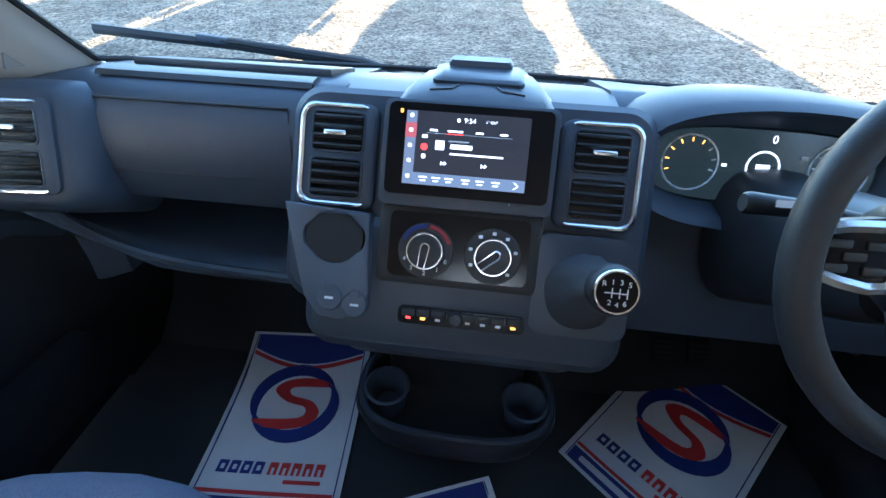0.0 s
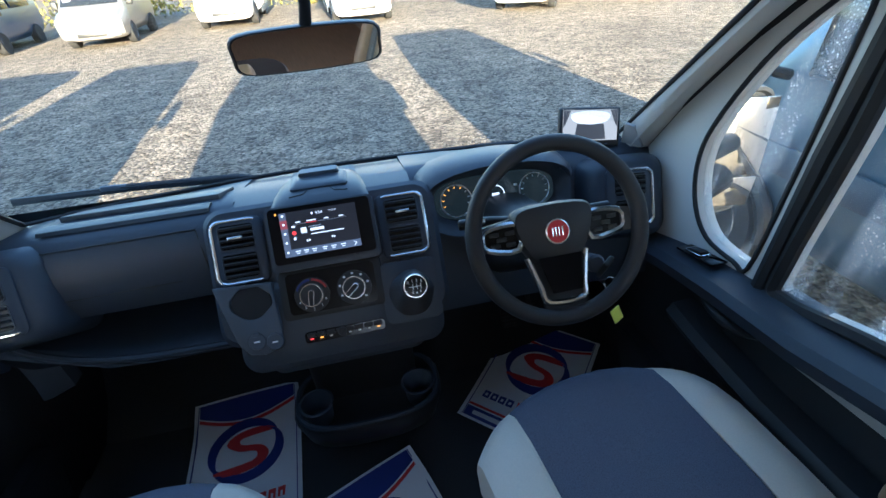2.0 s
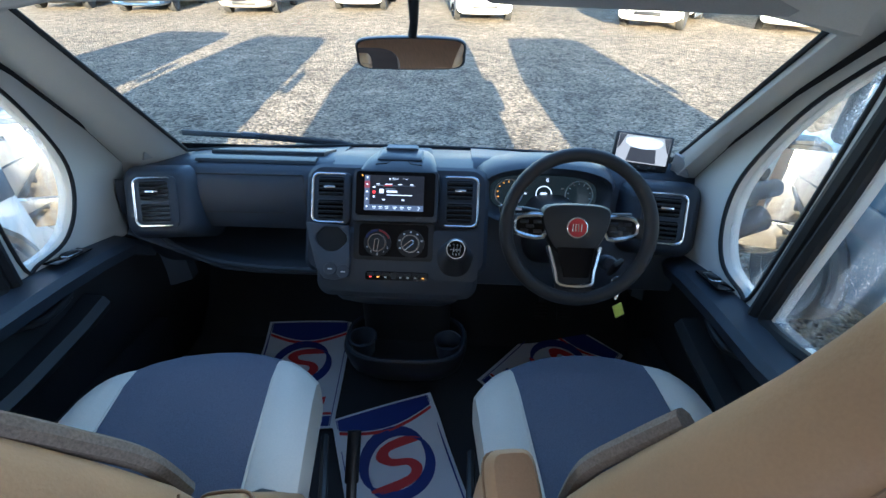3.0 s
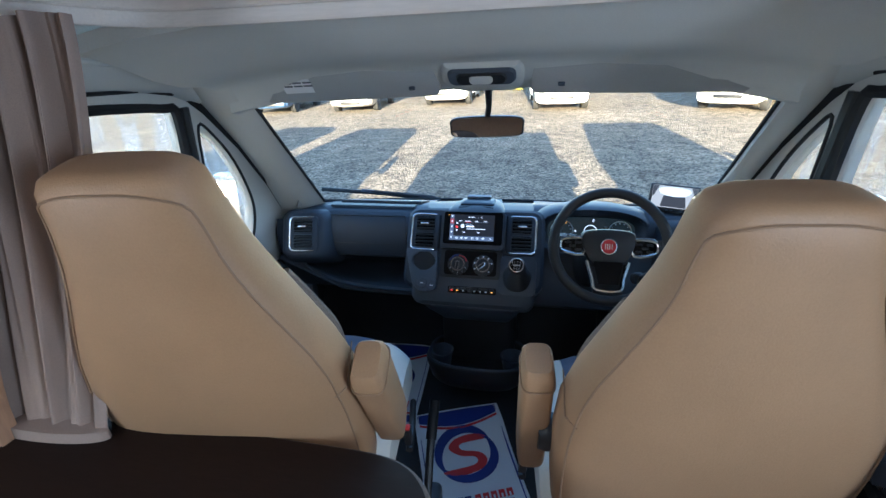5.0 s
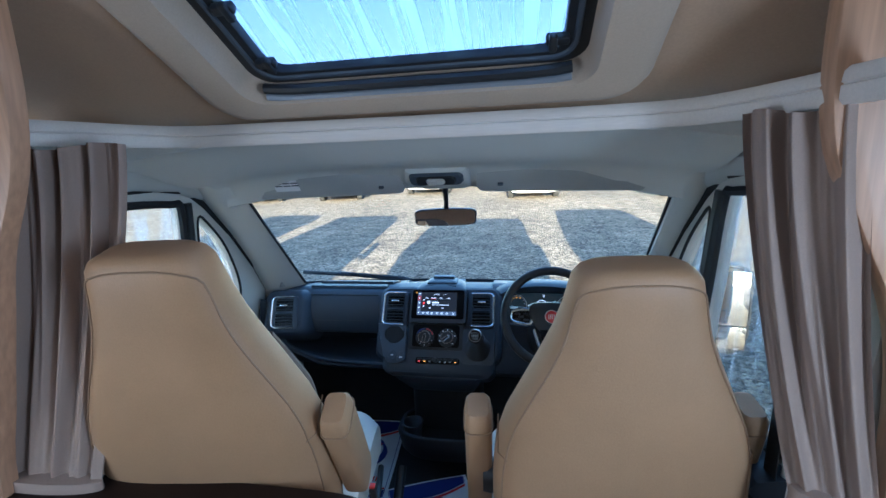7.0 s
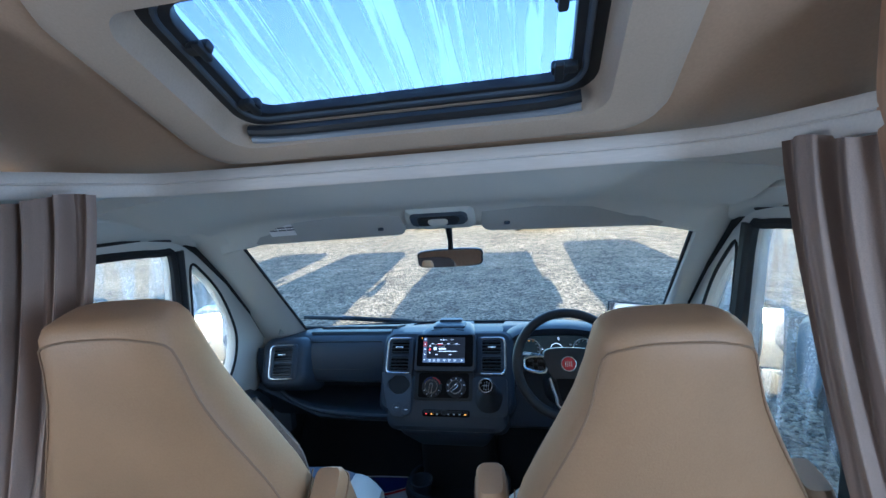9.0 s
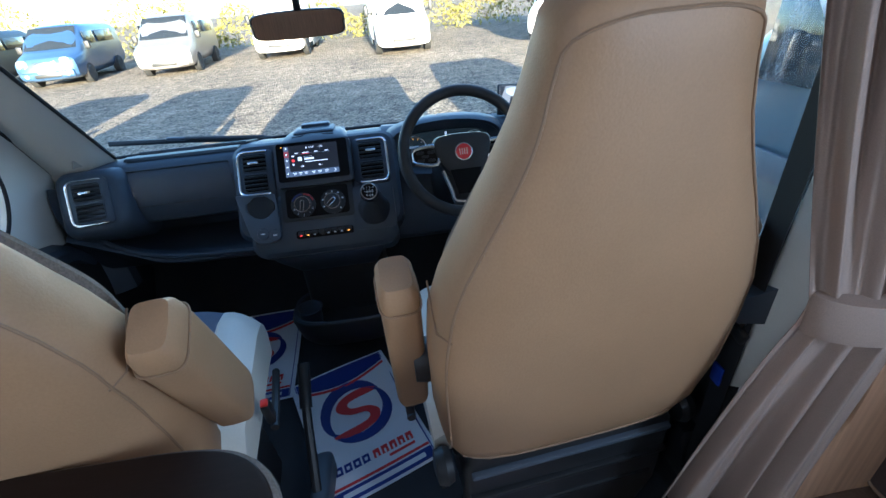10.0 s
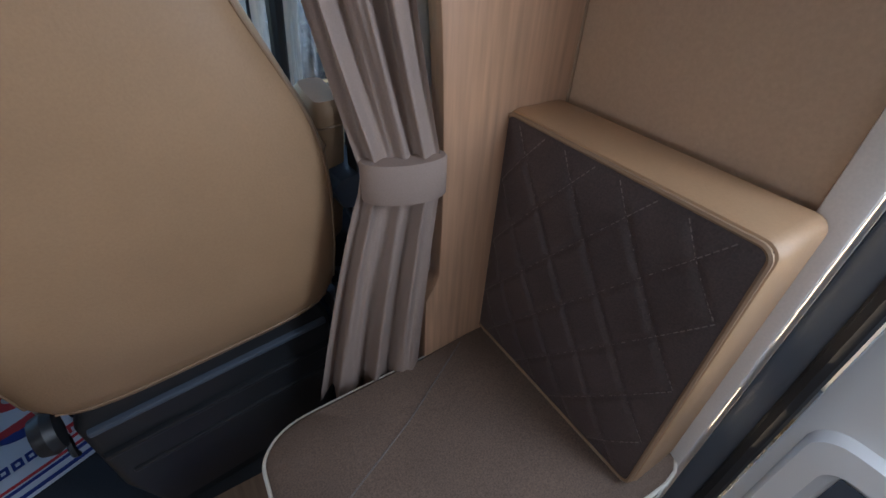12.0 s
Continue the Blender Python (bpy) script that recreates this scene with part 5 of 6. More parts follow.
cab_seat((0.578, 0.13, 0.09), 6, 8, 0.858, (-0.156, 0.595), 14, "tan and cream leather driver's swivel seat with a grey cushion")
cab_seat((-0.43, 0.075, 0.10), 8, 13, 0.922, (-0.216, 0.645), 27, "tan and cream leather passenger swivel seat with a grey cushion")

hb = thing("handbrake", (0.24, 0.15, 0.0), "black handbrake lever beside the passenger seat", "handbrake")
part("lever", tube(spline([(-0.055, 0.05, 0.18), (-0.065, 0.18, 0.34), (-0.07, 0.27, 0.42)]), [0.014] * 7 + [0.014] * 6, 8), BLACK, hb)
part("grip", tube([(-0.067, 0.20, 0.36), (-0.071, 0.30, 0.445)], 0.019, 10), BLACK, hb)
part("base", rbox((0.06, 0.26, 0.10), pose(-0.075, 0.12, 0.05), 0.02, 3), GREYP, hb)


# ---- printed paper floor mats ----
def paper_mat(place, turn, bend, label):
    """A paper mat 0.40 x 0.56 m; bend gives its height along its length, from the far end."""
    m = thing("floor_mat", place, label, "floor mat", "paper floor mats", turn=turn)

    def P(u, v, lift=0.0):
        k = (0.28 - v) / 0.56
        z = float(np.interp(k, [i / (len(bend) - 1) for i in range(len(bend))], bend))
        return Vector((u, v, z + lift + 0.004 * math.sin(9 * u + 5 * v)))

    def drape(shape, lift, th=0.0012):
        bm = flat_shape(shape, th)
        bmesh.ops.triangulate(bm, faces=bm.faces)
        for _ in range(2):
            bmesh.ops.subdivide_edges(bm, edges=[e for e in bm.edges if e.calc_length() > 0.05], cuts=1)
        for v in bm.verts:
            v.co = P(v.co.x, v.co.y, lift + v.co.z)
        return bm

    rings = [[P(-0.2 + 0.04 * i, 0.28 - 0.035 * j, 0.001) for i in range(11)] for j in range(17)]
    sheet = loft(rings, loop=False)
    ret = bmesh.ops.extrude_face_region(sheet, geom=sheet.faces[:])
    bmesh.ops.translate(sheet, verts=[g for g in ret["geom"] if isinstance(g, bmesh.types.BMVert)], vec=(0, 0, -0.0015))
    base = part("sheet", sheet, PAPER, m, local=True)
    L2 = 0.0028
    for x in (-0.1835, 0.1835):
        part("printed_border", drape([[(x - 0.0015, -0.27), (x + 0.0015, -0.27), (x + 0.0015, 0.27), (x - 0.0015, 0.27)]], L2), NAVY, base, local=True)
    wave = [(-0.18 + 0.03 * k, 0.225 - 0.045 * math.sin(math.pi * k / 12)) for k in range(13)]
    part("printed_band", drape([[(-0.18, 0.27), (0.18, 0.27)] + wave[::-1]], L2), NAVY, base, local=True)
    part("printed_line", drape([[(x, y - 0.006) for x, y in wave] + [(x, y - 0.018) for x, y in wave[::-1]]], L2), RED, base, local=True)
    part("printed_band", drape([[(-0.18, -0.27), (0.18, -0.27), (0.18, -0.225), (-0.18, -0.225)]], L2), NAVY, base, local=True)
    part("printed_line", drape([[(-0.18, -0.218), (0.18, -0.218), (0.18, -0.208), (-0.18, -0.208)]], L2), RED, base, local=True)
    part("web_line", drape([rrect(0.30, 0.018, 0.004, 2, 0, -0.248)], L2 + 0.001, 0.0006), PAPER, base, local=True)
    # swirl: two blue arcs round a red S
    cy = 0.05

    def arc(r0, r1, a0, a1, n=18, ex=1.12):
        out = []
        for k in range(n + 1):
            t = k / n
            a = radians(a0 + (a1 - a0) * t)
            w = (r1 - r0) * math.sin(math.pi * min(1, t * 1.0)) ** 0.6 / 2
            out.append((a, (r0 + r1) / 2, w))
        return [(ex * (r + w) * math.cos(a), cy + (r + w) * math.sin(a)) for a, r, w in out] + [(ex * (r - w) * math.cos(a), cy + (r - w) * math.sin(a)) for a, r, w in out[::-1]]

    for a in (20, 200):
        part("printed_swirl", drape([arc(0.088, 0.128, a, a + 195)], L2), NAVY, base, local=True)
    mid = [tuple(v)[:2] for v in spline([(0.085, 0.045, 0), (0.04, 0.066, 0), (-0.03, 0.058, 0), (-0.058, 0.030, 0), (-0.02, 0.0, 0), (0.03, -0.014, 0), (0.02, -0.042, 0), (-0.09, -0.05, 0), (-0.04, -0.072, 0), (0.04, -0.062, 0), (0.068, -0.03, 0),
                                         (0.045, 0.002, 0), (-0.012, 0.018, 0), (-0.01, 0.040, 0)], 4, True)]
    part("printed_s", drape([[(1.22 * x, cy + 1.22 * y) for x, y in mid]], L2), RED, base, local=True)
    # word mark as plain bars
    for k in range(4):
        x = -0.150 + 0.033 * k
        part("printed_bar", drape([[(x, -0.165), (x + 0.026, -0.165), (x + 0.028, -0.132), (x + 0.002, -0.132)], [(x + 0.008, -0.156), (x + 0.019, -0.156), (x + 0.020, -0.142), (x + 0.009, -0.142)]], L2), NAVY, base, local=True)
    for k in range(5):
        x = -0.010 + 0.032 * k
        part("printed_bar", drape([[(x, -0.165), (x + 0.024, -0.165), (x + 0.026, -0.132), (x + 0.002, -0.132)], [(x + 0.008, -0.165), (x + 0.016, -0.165), (x + 0.017, -0.146), (x + 0.009, -0.146)]], L2), RED, base, local=True)
    part("printed_bar", drape([rrect(0.10, 0.010, 0.002, 2, 0.09, -0.182)], L2), RED, base, local=True)
    return m


paper_mat((-0.48, 0.86, 0.006), 4, (0.05, 0.012, 0.004, 0.0, 0.0, 0.002), "white paper mat with red and blue swirl in the passenger footwell")
paper_mat((0.645, 0.94, 0.006), -42, (0.035, 0.02, 0.008, 0.004, 0.0, 0.0), "creased white paper mat with red and blue swirl under the pedals")
paper_mat((0.03, 0.41, 0.006), 22, (0.055, 0.05, 0.012, 0.0, 0.0, 0.0), "white paper mat with red and blue swirl between the seats")
paper_mat((0.47, -0.50, 0.005), 0, (0.0, 0.001, 0.003, 0.002, 0.0, 0.0), "white paper mat with red and blue swirl on the wood-look floor")
for x in (0.60, 0.70):
    pd = thing("pedal", (x, 1.16, 0.2), "black rubber foot pedal", "pedal", "pedals")
    part("pad", rbox((0.06, 0.075, 0.018), pose(x, 1.12, 0.20, 50, 0, 0), 0.006, 2), RUBBER, pd)
    part("ribs", join(*[rbox((0.05, 0.006, 0.004), pose(x, 1.12, 0.20, 50, 0, 0) @ pose(0, -0.025 + 0.016 * k, 0.010), 0.001, 1) for k in range(4)]), BLACK, pd)
    part("arm", tube([(x, 1.135, 0.20), (x, 1.2, 0.30), (x, 1.22, 0.5)], 0.011, 8), BLACK, pd)

# ---- table ----
tb = thing("table", (-0.4, -0.55, 0.0), "dark brown dinette table with a rounded corner", "table")
o = [tuple(v)[:2] for v in spline([(-1.08, -0.315, 0), (-0.6, -0.315, 0), (-0.2, -0.313, 0), (-0.04, -0.315, 0), (0.04, -0.335, 0), (0.09, -0.385, 0), (0.108, -0.45, 0), (0.116, -0.57, 0), (0.116, -0.72, 0), (0.07, -0.82, 0), (-0.05, -0.86, 0), (-0.5, -0.87, 0), (-1.08, -0.87, 0)], 5)]
part("tabletop", flat_shape([o], 0.022, Matrix.Translation((0, 0, 0.852)), 0.005), TABLE, tb)
part("edge_band", tube([(x, y, 0.852) for x, y in o], 0.0095, 8), KNIT, tb)
part("leg", join(tube([(-0.35, -0.55, 0.0), (-0.35, -0.55, 0.841)], 0.035, 16), lathe([(0.16, 0.0), (0.15, 0.015), (0.05, 0.03), (0, 0.03)], 24, pose(-0.35, -0.55, 0.0))), GREYP, tb)

# ---- side bench and its back cushion ----
bn = thing("side_bench", (0.95, -0.56, 0.0), "side bench with a taupe woven seat cushion on an oak base", "bench")
o = [tuple(v)[:2] for v in spline([(0.622, -0.43, 0), (0.632, -0.365, 0), (0.69, -0.325, 0), (0.80, -0.318, 0), (1.0, -0.318, 0), (1.31, -0.318, 0), (1.312, -0.55, 0), (1.312, -0.78, 0), (1.1, -0.795, 0), (0.75, -0.80, 0), (0.66, -0.79, 0), (0.625, -0.72, 0), (0.62, -0.55, 0)], 5, True)]
cx, cy = 0.95, -0.56
part("seat_cushion", loft([[Vector((cx + (x - cx) * f, cy + (y - cy) * f, z)) for x, y in o] for f, z in ((0.96, 0.33), (1.0, 0.345), (1.0, 0.43), (0.985, 0.448), (0.95, 0.456), (0.6, 0.462), (0.2, 0.463))]), TAUPE, bn)
part("piping", tube([(cx + (x - cx) * 0.995, cy + (y - cy) * 0.995, 0.441) for x, y in o], 0.0055, 8, True), CREAM, bn, "pale cushion piping")
part("cushion_band", tube([(cx + (x - cx) * 1.0, cy + (y - cy) * 1.0, 0.39) for x, y in o], 0.0035, 6, True), CREAM, bn)
part("base", rbox((0.60, 0.42, 0.33), pose(0.99, -0.55, 0.165), 0.01), WOOD, bn)
# Thin brown line drawn in for the edge of sunlight across the seat.
part("seat_line", tube([(0.66, -0.56, 0.4605), (0.9, -0.45, 0.4635), (1.10, -0.335, 0.460)], 0.002, 6), KNIT, bn)

bc = thing("back_cushion", (1.24, -0.54, 0.46), "quilted dark brown leather back cushion with a tan border", "cushion")
CB = basis((1.178, -0.54, 0.735), (0, -1, 0), (0.02, 0, 1))  # local x runs rearward along the wall, z towards the room
part("body", loft([[CB @ Vector((x, y, z)) for x, y in rrect(w, h, 0.022, 5)] for w, h, z in ((0.45, 0.53, -0.125), (0.468, 0.548, -0.11), (0.468, 0.548, -0.012), (0.462, 0.542, -0.002), (0.45, 0.53, 0.002))]), BEIGE, bc)


def quilt(x, y):
    e = max(0.0, 1 - max(abs(x) / 0.225, abs(y) / 0.264) ** 6)
    a, b = (x * 0.80 + y * 0.6) / 0.085, (x * 0.80 - y * 0.6) / 0.085
    line = min(abs(a - round(a)), abs(b - round(b)))
    puff = min(1.0, line / 0.12) ** 0.6
    return 0.003 + 0.019 * e * (0.55 + 0.30 * puff + 0.15 * math.sin(7 * x + 2) * math.cos(9 * y))


n1, n2 = 110, 124
rings = [[CB @ Vector((-0.224 + 0.448 * i / n1, -0.264 + 0.528 * j / n2, quilt(-0.224 + 0.448 * i / n1, -0.264 + 0.528 * j / n2))) for i in range(n1 + 1)] for j in range(n2 + 1)]
part("quilted_panel", loft(rings, loop=False), BROWN, bc, "dark brown quilted panel")
STITCH = mat("stitching", (0.235, 0.195, 0.175), rough=0.8)
pieces = []
for fam in (1, -1):
    for k in range(-5, 6):
        run = []
        for t in range(61):
            y = -0.255 + 0.51 * t / 60
            x = (k * 0.085 - fam * y * 0.6) / 0.80
            if abs(x) < 0.215:
                run.append((x, y))
        for q in range(0, len(run) - 1, 1):
            (xa, ya), (xb, yb) = run[q], run[q + 1]
            pa, pb = CB @ Vector((xa, ya, quilt(xa, ya) + 0.0006)), CB @ Vector((xb, yb, quilt(xb, yb) + 0.0006))
            pieces.append(tube([pa.lerp(pb, 0.15), pa.lerp(pb, 0.8)], 0.0010, 4))
part("stitches", join(*pieces), STITCH, bc)
part("piping", tube([CB @ Vector((x, y, 0.004)) for x, y in rrect(0.452, 0.532, 0.018, 5, 0, 0)], 0.004, 6, True), PIPING, bc)


# ---- curtains ----
def curtain(top, mid, low, waves, label, z0, z1, z2):
    """top, mid, low: the two ends of the gathered cloth at the rail, the tie and the hem."""
    c = thing("curtain", ((mid[0][0] + mid[1][0]) / 2, mid[0][1], z1), label, "curtain", "cab curtains")
    rings = []
    n = 120
    rows = 34
    for j in range(rows + 1):
        t = j / rows
        z = z0 + (z2 - z0) * t
        k = (z0 - z) / (z0 - z1)
        if k <= 1:
            f = k ** 1.3
            a = [top[0][i] * (1 - f) + mid[0][i] * f for i in (0, 1)]
            b = [top[1][i] * (1 - f) + mid[1][i] * f for i in (0, 1)]
            amp = 0.018 * (1 - 0.7 * k ** 3)
        else:
            f = ((z1 - z) / (z1 - z2)) ** 0.8
            a = [mid[0][i] * (1 - f) + low[0][i] * f for i in (0, 1)]
            b = [mid[1][i] * (1 - f) + low[1][i] * f for i in (0, 1)]
            amp = 0.006 + 0.013 * f
        d = Vector((b[0] - a[0], b[1] - a[1]))
        nrm = Vector((-d.y, d.x)).normalized()
        row = []
        for i in range(n + 1):
            u = i / n
            w = amp * (math.sin(2 * math.pi * waves * u + 0.5 * math.sin(3 * t + 2)) + 0.55 * math.sin(2 * math.pi * waves * 1.7 * u + 4 * t + 1.3 * math.sin(5 * u)) + 0.10 * math.sin(2 * math.pi * waves * 3.1 * u - 6 * t))
            row.append(Vector((a[0] + d.x * u + nrm.x * w, a[1] + d.y * u + nrm.y * w, z + 0.006 * math.sin(9 * u + 7 * t))))
        rings.append(row)
    bm = loft(rings, loop=False)
    ret = bmesh.ops.extrude_face_region(bm, geom=bm.faces[:])
    bmesh.ops.translate(bm, verts=[g for g in ret["geom"] if isinstance(g, bmesh.types.BMVert)], vec=(0.001, 0.002, 0))
    part("cloth", bm, CURTAIN, c)
    pa, pb = Vector((*mid[0], z1)), Vector((*mid[1], z1))
    ctr, half = (pa + pb) / 2, (pb - pa) / 2
    nn = Vector((-half.y, half.x, 0)).normalized()
    rings = []
    for dz, g in ((-0.036, 1.02), (-0.033, 1.06), (0.033, 1.06), (0.036, 1.02)):
        rings.append([ctr + half * 1.02 * g * math.cos(q) + nn * 0.030 * g * math.sin(q) + Vector((0, 0, dz + 0.004 * math.cos(q))) for q in [2 * math.pi * i / 28 for i in range(28)]])
    part("tie_band", loft(rings), CURTAIN, c, "stitched cloth tie-back")
    return c


curtain(((-0.49, -0.25), (-0.74, -0.385)), ((-0.62, -0.378), (-0.93, -0.39)), ((-0.60, -0.375), (-0.95, -0.39)), 5.5, "grey-brown cab curtain gathered beside the passenger seat", 1.675, 0.86, 0.10)
curtain(((0.79, -0.20), (0.92, -0.33)), ((0.915, -0.28), (1.035, -0.335)), ((0.78, -0.235), (0.97, -0.345)), 3.3, "grey-brown cab curtain tied back beside the oak partition", 1.675, 0.925, 0.36)

# seat belt by the driver's door
sb = thing("seat_belt", (1.0, -0.12, 0.5), "black seat belt hanging on the door pillar with a steel tongue", "seat belt")
part("webbing", loft([[Vector((x, y - 0.024, z)), Vector((x, y + 0.024, z)), Vector((x + 0.002, y + 0.024, z)), Vector((x + 0.002, y - 0.024, z))] for x, y, z in ((0.945, -0.16, 1.45), (0.955, -0.14, 1.1), (0.955, -0.13, 0.8), (0.95, -0.12, 0.25))]), RUBBER, sb)
part("tongue", rbox((0.006, 0.045, 0.07), pose(0.948, -0.13, 0.80, 15, 0, 0), 0.003), CHROME, sb)
part("guide", rbox((0.016, 0.06, 0.03), pose(0.948, -0.13, 0.755, 15, 0, 0), 0.006), BLACK, sb)
part("tag", rbox((0.006, 0.03, 0.05), pose(0.946, -0.12, 0.62, 0, 0, 0), 0.002), BLUEP, sb)

# ---- entrance frame and open door ----
en = tagged(part("entrance_frame", rbox((0.09, 0.045, 1.9), pose(1.345, -0.772, 0.90), 0.006), TRIMW), "pale entrance door frame with a grey seal", "door frame", kind="structure")
part("seal", rbox((0.03, 0.045, 1.9), pose(1.355, -0.82, 0.90), 0.008), GREYP, en)
part("seal", tube([(1.335, -0.853, -0.1), (1.335, -0.853, 1.85)], 0.014, 8), RUBBER, en)
ed = thing("entrance_door", (1.395, -1.2, 0.0), "closed white entrance door with a grey recessed bin and a window", "door")
DO = basis((1.378, -1.2, 0.88), (0, -1, 0), (0, 0, 1))  # local x runs rearward, z towards the room
part("leaf", flat_shape([rrect(0.66, 1.92, 0.03, 4), rrect(0.44, 0.70, 0.05, 5, 0, 0.50)], 0.035, DO @ Matrix.Translation((0, 0, -0.02)), 0.006), WHITE, ed)
# Unseen upper window, assumed as the opening for the entrance lamp.
pane = part("pane", rbox((0.43, 0.69, 0.006), DO @ pose(0, 0.50, -0.02), 0.002), WETGLASS, ed)
pane.visible_shadow = False
part("bin", loft([[DO @ Vector((x, y, h)) for x, y in rrect(w, hh, r, 5, 0, -0.50)] for w, hh, h, r in ((0.62, 0.62, 0.0, 0.05), (0.60, 0.60, 0.022, 0.045), (0.53, 0.51, 0.026, 0.035), (0.50, 0.48, 0.006, 0.03))]), WHITE, ed, "white moulded door bin")
part("bin_face", rbox((0.49, 0.47, 0.004), DO @ pose(0, -0.50, 0.011), 0.0015), GREYP, ed, "grey recessed bin panel")
part("door_latch", rbox((0.035, 0.11, 0.02), DO @ pose(0.27, 0.0, 0.012), 0.006), BLACK, ed)


# ---- vehicles in the yard ----
def wheel_set(parent, M, spots, r=0.34):
    for x, y, sd in spots:
        m = M @ pose(x, y, r, 0, 90, 0)
        w = part("wheel", lathe([(r * 0.62, -0.11), (r * 0.95, -0.11), (r, -0.08), (r, 0.08), (r * 0.95, 0.11), (r * 0.62, 0.11)], 28, m), TYRE, parent)
        part("rim", lathe([(r * 0.64, sd * 0.10), (r * 0.60, sd * 0.112), (r * 0.55, sd * 0.09), (r * 0.25, sd * 0.085), (r * 0.2, sd * 0.10), (0, sd * 0.10)], 24, m), CHROME, w)
        for k in range(5):
            a = 2 * math.pi * k / 5
            part("spoke", rbox((r * 0.36, r * 0.16, 0.02), m @ pose(r * 0.40 * math.cos(a), r * 0.40 * math.sin(a), sd * 0.098, 0, 0, math.degrees(a)), 0.006), CHROME, w)


def front_parts(v, M, w, paint, z):
    """Grille, bumper, lamps, plate on a nose that faces -y."""
    part("grille", rbox((w * 0.9, 0.05, 0.16), M @ pose(0, 0.05, z + 0.12), 0.03, 3), BLACK, v)
    for k in range(3):
        part("grille_bar", rbox((w * 0.84, 0.02, 0.014), M @ pose(0, 0.02, z + 0.07 + 0.05 * k), 0.005), CHROME, v)
    part("bumper", rbox((w * 1.95, 0.12, 0.26), M @ pose(0, 0.04, z - 0.22), 0.06, 3), paint, v)
    part("air_intake", rbox((w * 1.0, 0.04, 0.12), M @ pose(0, -0.02, z - 0.24), 0.02, 2), BLACK, v)
    part("number_plate", rbox((0.52, 0.012, 0.11), M @ pose(0, -0.03, z - 0.10), 0.004), PAPER, v)
    for s in (-1, 1):
        part("headlight", loft([[M @ Vector((s * (w * 0.78) + x, y, z + 0.17 + zz)) for x, zz in squircle(0.30, 0.26, 18, 2.6)] for y in (0.02, 0.16)]), LAMP, v)
        part("fog_lamp", lathe([(0.06, 0), (0.055, 0.02), (0, 0.025)], 16, M @ pose(s * w * 0.75, -0.03, z - 0.22, 90, 0, 0)), LAMP, v)


def body_loft(M, stations, n=24, p=5.0):
    rings = []
    for y, hw, zb, zt in stations:
        rings.append([M @ Vector((x, y, z)) for x, z in squircle(2 * hw, zt - zb, n, p, 0, (zt + zb) / 2)])
    return loft(rings)


def van(place, turn, paint, label):
    v = thing("van", place, label, "van", turn=turn)
    M = pose(*place, 0, 0, turn)
    part("body", body_loft(M, ((0.02, 0.78, 0.30, 0.80), (0.12, 0.93, 0.25, 0.98), (0.5, 0.98, 0.22, 1.12), (0.85, 0.99, 0.22, 1.20), (1.25, 0.96, 0.22, 1.62), (1.7, 0.93, 0.22, 1.93), (2.2, 0.93, 0.24, 1.98), (4.7, 0.95, 0.26, 1.97), (4.95, 0.92, 0.35, 1.9))), paint, v)
    part("windscreen", loft([[M @ Vector((x * (1 - 0.1 * t), 0.80 + 0.80 * t + 0.10 * abs(x) ** 2, 1.20 + 0.71 * t)) for x in (-0.84, -0.5, 0, 0.5, 0.84)] for t in (0.02, 0.5, 0.98)], loop=False), DARKGLASS, v)
    for s in (-1, 1):
        part("side_window", rbox((0.02, 0.95, 0.42), M @ pose(s * 0.955, 1.95, 1.48, 0, s * -4, 0), 0.008), DARKGLASS, v)
        part("side_window", rbox((0.02, 1.6, 0.42), M @ pose(s * 0.958, 3.4, 1.48, 0, s * -4, 0), 0.008), DARKGLASS, v)
        part("wing_mirror", rbox((0.20, 0.10, 0.26), M @ pose(s * 1.09, 1.2, 1.25), 0.04, 3), BLACK, v)
    front_parts(v, M, 0.85, paint, 0.66)
    wheel_set(v, M, ((-0.88, 0.95, -1), (0.88, 0.95, 1), (-0.88, 3.9, -1), (0.88, 3.9, 1)))
    return v


